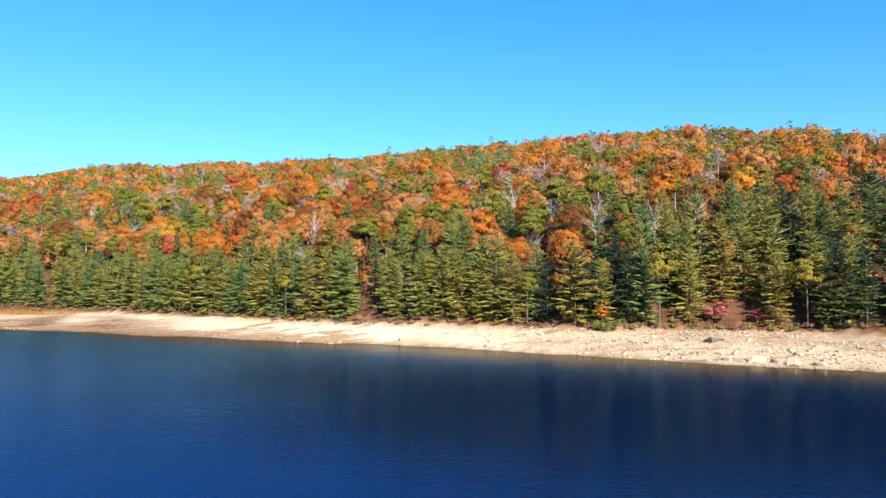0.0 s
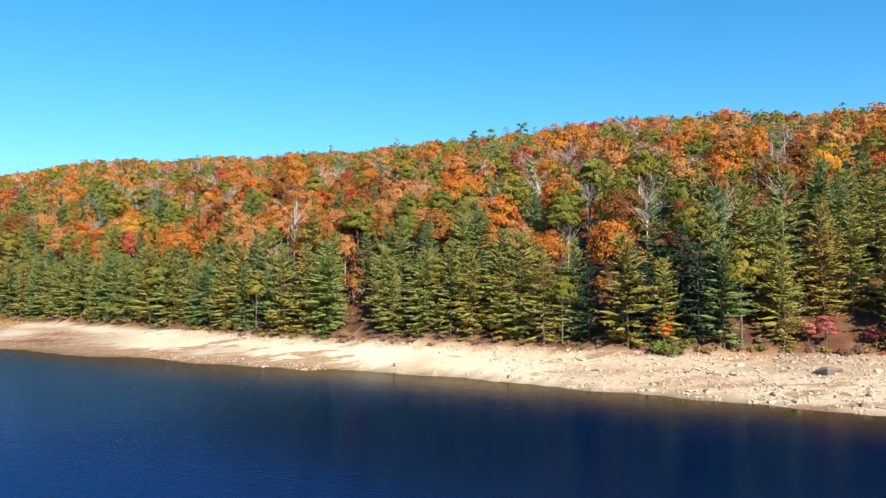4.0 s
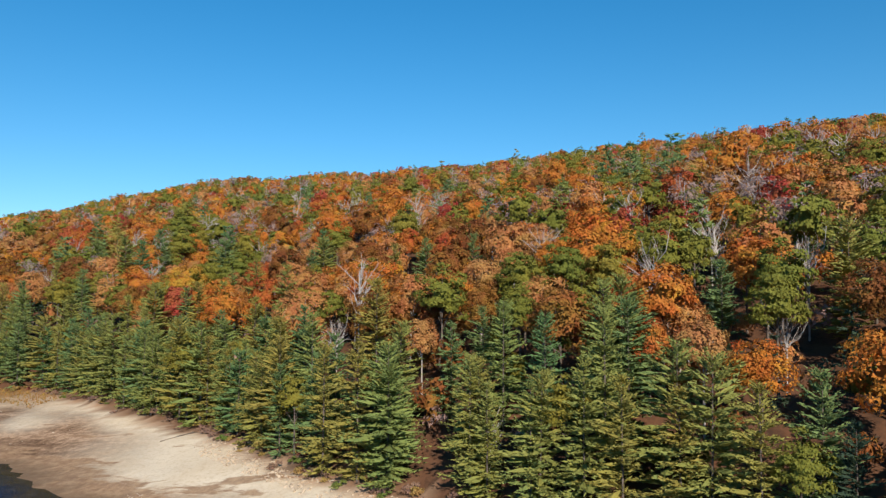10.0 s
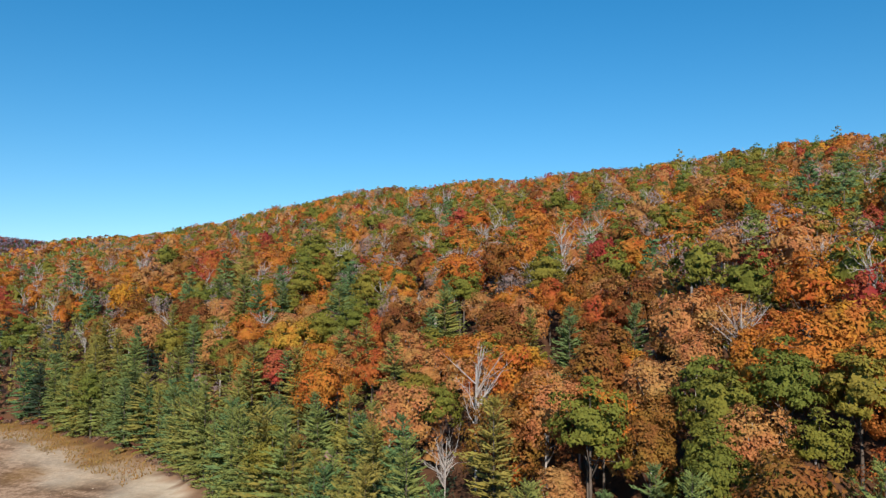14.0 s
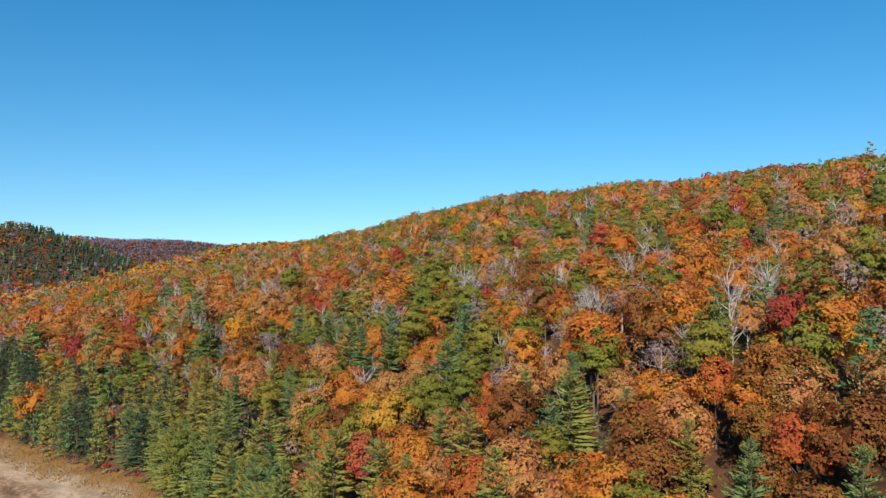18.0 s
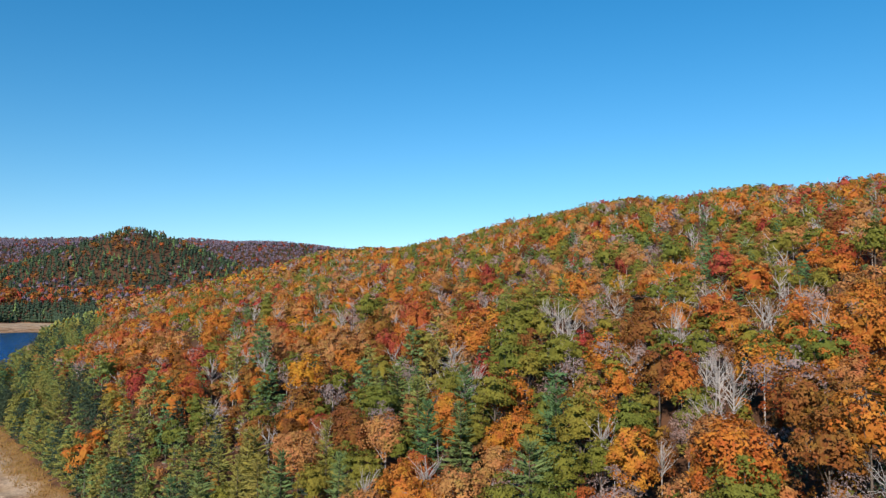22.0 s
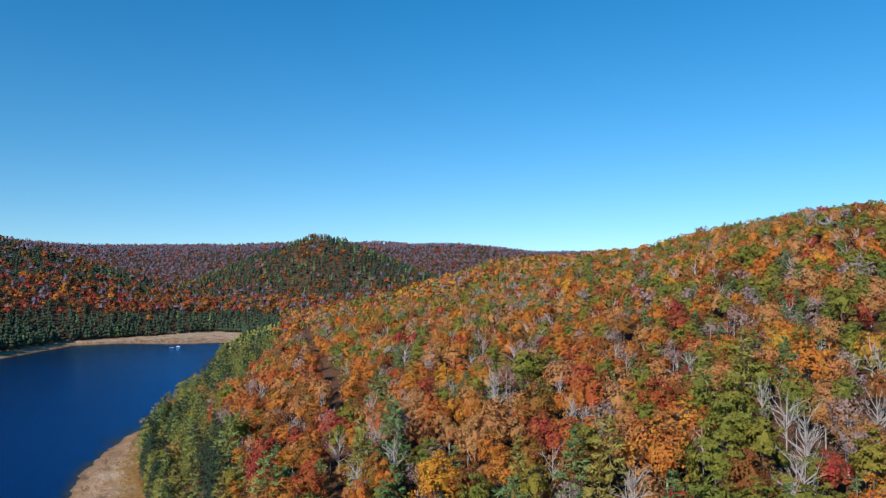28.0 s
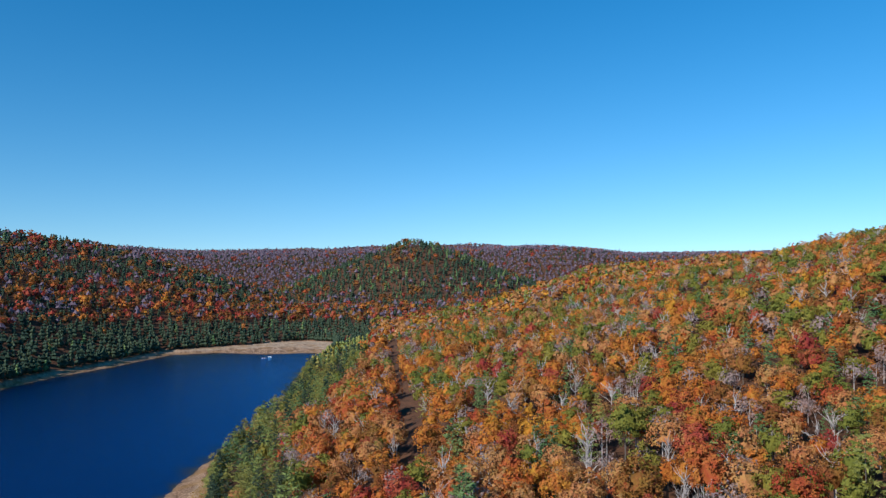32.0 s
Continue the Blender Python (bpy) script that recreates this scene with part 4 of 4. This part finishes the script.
def grove(kind, index, level, name):
    """Many trees as one mesh."""
    if not len(index):
        return
    for wood in (False, True):
        if wood and kind != "bare_tree" and (level > 1 or "pine" in kind or kind == "hemlock"):
            continue
        vs, fs, tint, m = [], [], [], 0
        for s in range(VARIANTS):
            mine = index[s::VARIANTS]
            if not len(mine):
                continue
            v = shape_of(kind, 100 + 7 * s + s, level)
            v, t = joined(v[0], v[1]) if wood else v[2]
            c, sn, k = np.cos(ta[mine]), np.sin(ta[mine]), ts[mine] * far_grow[mine]
            w = np.stack([v[None, :, 0] * c[:, None] - v[None, :, 1] * sn[:, None], v[None, :, 0] * sn[:, None] + v[None, :, 1] * c[:, None], np.repeat(v[None, :, 2], len(mine), 0)], -1)
            w = w * k[:, None, None] + np.stack([tx[mine], ty[mine], tz[mine] + tt[mine]], 1)[:, None]
            fs.append((t[None] + (m + np.arange(len(mine)) * len(v))[:, None, None]).reshape(-1, 3))
            vs.append(w.reshape(-1, 3))
            tint.append(np.repeat(rng.rand(len(mine)), len(v)))
            m += len(mine) * len(v)
        mat = (PALE_BARK if kind in PALE else BARK) if wood else (PALE_BARK if kind == "bare_tree" else LEAF_MANY[kind])
        me = add_mesh(name, np.concatenate(vs), np.concatenate(fs), mat, False, [("tint", np.concatenate(tint))])
        ob = new(("stems_of_" if wood else "") + name, me)
        far = level > 1 and not name.startswith("young")
        tagged(ob, "many " + ("young " if name.startswith("young") else "") + ("stems in " if wood else "") + LABELS[kind] + (" far off" if far else ""), "forest", kind="stuff")


# Young growth in the gaps between the trees of the lower slope.
gx, gy = scatter(-250, 110, 135, 340, 5.0)
gz, gd, _ = land(gx, gy)
fits = (gd > 6) & (gx < 75 + 0.62 * gy) & (from_flight(gx, gy) < 150)
gx, gy, gz = gx[fits], gy[fits], gz[fits]
all_x = np.concatenate([tx, [q[0] for spots in SPECIAL.values() for q in spots]])
all_y = np.concatenate([ty, [q[1] for spots in SPECIAL.values() for q in spots]])
clear = np.array([np.hypot(all_x - x, all_y - y).min() > 2.3 for x, y in zip(gx, gy)])
gx, gy, gz = gx[clear], gy[clear], gz[clear]
grown = len(gx)
tx, ty, tz = np.concatenate([tx, gx]), np.concatenate([ty, gy]), np.concatenate([tz, gz])
tk = np.concatenate([tk, rng.choice([NAMES.index(k) for k in ("pitch_pine", "rust_oak", "grey_maple", "tan_oak", "orange_oak", "hemlock")], grown, p=[0.26, 0.22, 0.16, 0.12, 0.08, 0.16])])
ts, ta = np.concatenate([ts, rng.uniform(0.36, 0.62, grown)]), np.concatenate([ta, rng.rand(grown) * 6.283])
tt, tf = np.concatenate([tt, np.zeros(grown)]), np.concatenate([tf, from_flight(gx, gy)])
far_grow, single = np.concatenate([far_grow, np.ones(grown)]), np.concatenate([single, np.zeros(grown, bool)])
young = np.arange(len(tx)) >= len(tx) - grown

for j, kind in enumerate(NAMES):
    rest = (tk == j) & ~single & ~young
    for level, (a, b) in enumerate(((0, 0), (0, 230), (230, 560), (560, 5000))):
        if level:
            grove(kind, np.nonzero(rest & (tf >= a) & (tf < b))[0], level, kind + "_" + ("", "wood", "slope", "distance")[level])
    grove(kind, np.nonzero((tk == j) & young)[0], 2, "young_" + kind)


# ---- along the shore: bushes, stones, driftwood ----
def bush_mesh(seed, material, wide=1.1, tall=1.3, clumps=9, leaves=46, leaf=0.19):
    r = np.random.RandomState(seed)
    c = np.stack([r.normal(0, 0.45 * wide, clumps), r.normal(0, 0.45 * wide, clumps), tall * r.uniform(0.25, 0.8, clumps)], 1)
    n = clumps * leaves
    o = r.normal(0, 1, (n, 3))
    o /= np.linalg.norm(o, axis=1)[:, None]
    o[:, 2] = np.abs(o[:, 2]) * 0.9 - 0.1
    p = np.repeat(c, leaves, 0) + o * wide * 0.42 * r.uniform(0.5, 1.0, (n, 1))
    face = o + r.normal(0, 0.4, (n, 3))
    s = leaf * r.uniform(0.6, 1.4, n)
    crown = blades(p, np.cross(face, r.normal(0, 1, (n, 3))), face, s, s * 0.5)
    k = 7
    e = c[:k] if clumps >= k else c
    stems = prisms(np.zeros((len(e), 3)) - [0, 0, 0.2], e, 0.03, 0.012, 3)
    return add_mesh("leaves", *crown, material, False), add_mesh("stems", *stems, BARK)


def sapling_mesh(seed, material):
    """A young tree of a few flat leafy tiers."""
    stem, limbs, crown = hardwood(seed, 13, 110, 0.15, 4.4, 1.25, 0.3, 0.2, 0.0, 1.25, 0.45)
    return add_mesh("leaves", *crown, material, False), add_mesh("stems", *joined(prisms([[0, 0, -0.3]], [[0, 0, 1.2]], 0.06, 0.04, 5), limbs), BARK)


BUSH_COLOURS = {
    "ochre_bush": ([(0.30, 0.20, 0.06), (0.36, 0.25, 0.08), (0.22, 0.19, 0.06)], "dry ochre bush at the wood's edge above the beach"),
    "red_bush": ([(0.30, 0.05, 0.035), (0.36, 0.08, 0.05), (0.24, 0.07, 0.05)], "dark red autumn bush at the foot of the pines"),
    "brown_bush": ([(0.22, 0.13, 0.09), (0.28, 0.17, 0.12), (0.20, 0.12, 0.10)], "brown half-bare bush at the foot of the pines"),
    "green_bush": ([(0.10, 0.15, 0.03), (0.16, 0.19, 0.04), (0.13, 0.16, 0.035)], "low green juniper bush on the upper beach"),
    "orange_sapling": ([(0.48, 0.13, 0.02), (0.54, 0.17, 0.025), (0.48, 0.20, 0.03)], "slender maple sapling with bright orange leaves"),
    "pink_sapling": ([(0.42, 0.09, 0.10), (0.46, 0.12, 0.12), (0.40, 0.08, 0.07)], "small maple with pink-red leaves among the pine trunks"),
}
BUSHES = {}
for k, (colours, text) in BUSH_COLOURS.items():
    mat = foliage(k + "_leaves", colours, True)
    tall = 3.2 if "sapling" in k else 1.3
    BUSHES[k] = [sapling_mesh(n + 3, mat) if tall > 2 else bush_mesh(n + 3, mat, 1.1, tall, 9) for n in range(3)]


def ground_z(x, y):
    return float(land(np.array([x]), np.array([y]))[0][0])


def bush(kind, n, x, y, size):
    leaves, stems = BUSHES[kind][n % 3]
    ob = new(kind)
    ob.matrix_basis = Matrix.Translation((x, y, ground_z(x, y) - 0.05)) @ Matrix.Rotation(n * 2.1, 4, "Z") @ Matrix.Scale(size, 4)
    tagged(ob, BUSH_COLOURS[kind][1], "bush", "bushes of the shore")
    tagged(part("crown", leaves, ob), kind="stuff")
    tagged(part("stem_clump", stems, ob), kind="stuff")


def along_edge(step, x_from, x_to):
    """Places along the wood's edge."""
    out = []
    for (ax, ay), (bx, by) in zip(WOOD_EDGE, WOOD_EDGE[1:]):
        n = max(1, int(math.hypot(bx - ax, by - ay) / step))
        for k in range(n):
            x, y = ax + (bx - ax) * k / n, ay + (by - ay) * k / n
            if x_to < x < x_from and y > 60:
                out.append((x, y))
    return out


for n, (x, y) in enumerate(along_edge(1.1, 110, -260)):
    kind = rng.choice(["ochre_bush", "red_bush", "brown_bush", "green_bush"], p=[0.30, 0.07, 0.53, 0.10])
    bush(kind, n, x + rng.normal(0, 1.2), y + rng.normal(0.9, 0.9), rng.uniform(0.4, 1.0))
bush("green_bush", 1, 31.0, 141.2, 1.7)
bush("green_bush", 2, 33.2, 140.6, 1.3)
for n, (x, y, size) in enumerate([(31.4, 143.4, 1.5), (32.6, 144.0, 1.2), (-248, 255, 2.2), (-250.5, 256, 1.8), (74, 138, 1.4), (86, 132, 1.5), (-292, 253, 1.2)]):
    bush("orange_sapling", n, x, y, size)
for n, (x, y, size) in enumerate([(55, 141.5, 1.5), (53, 142.5, 1.2), (62, 141, 1.0)]):
    bush("pink_sapling", n, x, y, size)


def stone_mesh(seed, material, flat=0.6, corners=15):
    """An angular block: the hull of a few corners."""
    r = np.random.RandomState(seed)
    bm = bmesh.new()
    for c in r.uniform(-1, 1, (corners, 3)):
        c = c / max(1e-3, np.abs(c).max()) * r.uniform(0.75, 1.0)
        bm.verts.new((c[0] * 1.3, c[1] * 0.85, c[2] * flat))
    res = bmesh.ops.convex_hull(bm, input=bm.verts)
    bmesh.ops.delete(bm, geom=[g for g in res["geom_interior"] if isinstance(g, bmesh.types.BMVert)], context="VERTS")
    me = bpy.data.meshes.new("stone")
    bm.to_mesh(me)
    bm.free()
    me.materials.append(material)
    return me


STONES = [stone_mesh(n, STONE, 0.55 + 0.14 * (n % 3)) for n in range(6)]
DARKS = [stone_mesh(20 + n, DARK_STONE, 0.36) for n in range(3)]
WHITES = [stone_mesh(30 + n, WHITE_STONE, 0.6) for n in range(3)]


def stone(me, x, y, size, turn, label, name="stone", group="stones of the beach"):
    ob = new(name, me)
    ob.matrix_basis = Matrix.Translation((x, y, ground_z(x, y) + size * 0.12)) @ Matrix.Rotation(turn, 4, "Z") @ Matrix.Rotation(rng.normal(0, 0.3), 4, "X") @ Matrix.Scale(size, 4)
    tagged(ob, label, "stone", group)


def beach_places(n, x0, x1, lo_share, hi_share):
    """Random places between the waterline and the wood, by share of the way up."""
    out = []
    while len(out) < n:
        x, y = rng.uniform(x0, x1, 400), rng.uniform(90, 290, 400)
        z, d, dw = land(x, y)
        share = dw / np.maximum(dw - d, 1e-3)
        for k in np.nonzero((d < -0.3) & (dw > 0.1) & (share > lo_share) & (share < hi_share))[0]:
            out.append((x[k], y[k]))
    return out[:n]


for x, y in beach_places(190, 12, 80, 0.02, 0.7):
    stone(STONES[rng.randint(6)], x, y, 0.16 + 0.5 * rng.rand() ** 2.5, rng.rand() * 6, "angular buff stone lying on the pale beach")
for x, y in beach_places(36, -40, 20, 0.0, 0.2):
    stone(STONES[rng.randint(6)], x, y, rng.uniform(0.15, 0.4), rng.rand() * 6, "angular buff stone near the waterline")
for x, y in beach_places(36, -45, 60, 0.8, 1.0):
    stone(STONES[rng.randint(6)], x, y, rng.uniform(0.15, 0.4), rng.rand() * 6, "angular buff stone below the pines")
for n, (x, y, size) in enumerate([(49, 112.5, 1.0), (51.5, 111.3, 0.8), (47, 113.5, 0.7), (54, 110, 0.9), (45.6, 114.6, 0.6), (57, 108.5, 0.7), (70, 103, 1.1), (73, 101.5, 0.8), (67, 104.5, 0.7)]):
    stone(STONES[n % 6], x, y, size * 1.25, n, "large pale boulder at the waterline", "boulder", "boulders of the waterline")
for n, (x, y) in enumerate(beach_places(20, 20, 75, 0.1, 0.6)):
    stone(DARKS[n % 3], x, y, rng.uniform(0.2, 0.5), n, "dark grey stone on the pale beach")
stone(DARKS[0], 49.0, 129.0, 1.7, 0.5, "long dark boulder tilted on the upper beach", "boulder", "boulders of the beach")
stone(WHITES[0], 22.8, 146.3, 0.42, 0.3, "white boulder at the wood's edge", "boulder", "boulders of the beach")


def pebbles(name, n, x0, x1, lo_share, hi_share, size, material, label):
    """Loose small stones, as one mesh."""
    at = np.array(beach_places(n, x0, x1, lo_share, hi_share))
    z = land(at[:, 0], at[:, 1])[0]
    vs, fs, m = [], [], 0
    for s in range(5):
        me = stone_mesh(60 + s, material, 0.7, 8)
        base, tri = np.array([q.co[:] for q in me.vertices]), np.array([q.vertices[:] for q in me.polygons])
        bpy.data.meshes.remove(me)
        mine = np.arange(s, n, 5)
        a, k = rng.rand(len(mine)) * 6.28, size * (0.45 + 1.3 * rng.rand(len(mine)) ** 2)
        tip = rng.normal(0, 0.3, len(mine))[:, None]
        v = np.stack([base[None, :, 0] * np.cos(a)[:, None] - base[None, :, 1] * np.sin(a)[:, None], base[None, :, 0] * np.sin(a)[:, None] + base[None, :, 1] * np.cos(a)[:, None], base[None, :, 2] + base[None, :, 0] * tip], -1)
        v = v * k[:, None, None] + np.stack([at[mine, 0], at[mine, 1], z[mine] + 0.02], 1)[:, None]
        fs.append((tri[None] + (m + np.arange(len(mine)) * len(base))[:, None, None]).reshape(-1, 3))
        vs.append(v.reshape(-1, 3))
        m += len(mine) * len(base)
    v, f = np.concatenate(vs), np.concatenate(fs)
    tagged(new(name, add_mesh(name, v.reshape(-1, 3), f, material, False)), label, "gravel", kind="stuff")


pebbles("shingle", 6500, 6, 90, 0.0, 0.72, 0.15, STONE, "loose angular shingle over the stony beach")
pebbles("shore_gravel", 1500, -60, 20, 0.0, 0.2, 0.09, STONE, "fine gravel along the waterline")
pebbles("bank_gravel", 3200, -60, 70, 0.78, 1.0, 0.16, STONE, "loose stones on the bank below the pines")
pebbles("mud_stones", 700, -340, -90, 0.0, 0.6, 0.11, STONE, "scattered pale stones on the muddy beach")


def tufts(n, x0, x1, inland_from, inland_to, label):
    """Dry grass, as one mesh of blades."""
    at = []
    while len(at) < n:
        x, y = rng.uniform(x0, x1, 800), rng.uniform(180, 300, 800)
        d = land(x, y)[1]
        at += [(x[k], y[k]) for k in np.nonzero((d > inland_from) & (d < inland_to))[0]]
    at = np.array(at[:n])
    p = np.stack([at[:, 0], at[:, 1], land(at[:, 0], at[:, 1])[0]], 1)
    along = np.stack([rng.normal(0, 0.35, n), rng.normal(0, 0.35, n), np.ones(n)], 1)
    v, f = blades(p, along, rng.normal(0, 1, (n, 3)) * [1, 1, 0.1], rng.uniform(0.3, 0.7, n), np.full(n, 0.12))
    mat = foliage("dry_grass_blades", [(0.26, 0.14, 0.036), (0.34, 0.19, 0.05), (0.21, 0.14, 0.042)], False)
    tagged(new("dry_grass", add_mesh("dry_grass", v, f, mat, False, [("tint", np.repeat(rng.rand(n), 3))])), label, "grass", kind="stuff")


pebbles("shore_rubble", 900, -340, -110, 0.0, 0.10, 0.2, STONE, "broken buff stones along the waterline of the bay")
tufts(9000, -420, -112, -9, 0.5, "dry golden grass along the upper beach")

# A dead branch washed up from the wood's edge, and a few stumps.
a, b = Vector((-63, 197, ground_z(-63, 197) + 0.25)), Vector((-67.5, 190.5, ground_z(-67.5, 190.5) + 0.08))
v, f = joined(prisms([a], [b], 0.13, 0.05, 6), prisms([a.lerp(b, 0.45)], [a.lerp(b, 0.75) + Vector((0.8, 0.1, 0.4))], 0.06, 0.02, 5))
tagged(new("driftwood", add_mesh("driftwood", v, f, BARK)), "dead grey-brown branch lying on the sand", "driftwood")


def stump(x, y, tall):
    v, f = joined(prisms([(0, 0, -0.3)], [(0.05, 0.02, tall)], 0.16, 0.12, 7), prisms([(0, 0, 0.05)], [(0.4, 0.1, -0.1)], 0.07, 0.03, 5))
    ob = new("stump", add_mesh("stump", v, f, BARK))
    ob.location = (x, y, ground_z(x, y))
    tagged(ob, "short dark tree stump on the beach", "stump", "stumps of the beach")


for x, y, tall in ((-9, 148, 0.5), (8, 137, 0.45), (-2, 152, 0.35)):
    stump(x, y, tall)


# ---- two small boats at the head of the lake ----
def boat(x, y, turn, hull_colour, text):
    m, t, p = nodes_of("boat_paint")
    p.inputs["Base Color"].default_value = (*hull_colour, 1)
    p.inputs["Roughness"].default_value = 0.4
    ob = new("rowing_boat")
    ob.matrix_basis = Matrix.Translation((x, y, 0.0)) @ Matrix.Rotation(turn, 4, "Z")
    tagged(ob, text, "boat", "boats on the lake")
    bm = bmesh.new()
    rings = []
    for k in range(9):
        u = k / 8
        w = 0.85 * math.sin(math.pi * (0.12 + 0.88 * u) ** 0.8) ** 0.6 if k < 8 else 0.02
        xx = -2.3 + 4.6 * u
        rings.append([bm.verts.new((xx, w * c, h)) for c, h in ((-1, 0.5), (-0.75, 0.0), (0, -0.15), (0.75, 0.0), (1, 0.5), (0.88, 0.5), (0.65, 0.08), (0, -0.02), (-0.65, 0.08), (-0.88, 0.5))])
    for a, b in zip(rings, rings[1:]):
        for j in range(10):
            bm.faces.new((a[j], a[(j + 1) % 10], b[(j + 1) % 10], b[j]))
    bm.faces.new(rings[0])
    me = bpy.data.meshes.new("hull")
    bm.to_mesh(me)
    bm.free()
    me.materials.append(m)
    part("hull", me, ob)
    for xx in (-0.9, 0.6):
        bm = bmesh.new()
        bmesh.ops.create_cube(bm, size=1.0, matrix=Matrix.Translation((xx, 0, 0.34)) @ Matrix.Diagonal((0.3, 1.4, 0.05, 1)))
        me = bpy.data.meshes.new("thwart")
        bm.to_mesh(me)
        bm.free()
        me.materials.append(m)
        part("thwart", me, ob)


boat(-865, 381, 0.6, (0.82, 0.82, 0.8), "small white open boat on the still water")
boat(-857, 373, 1.2, (0.45, 0.42, 0.5), "small grey open boat on the still water")
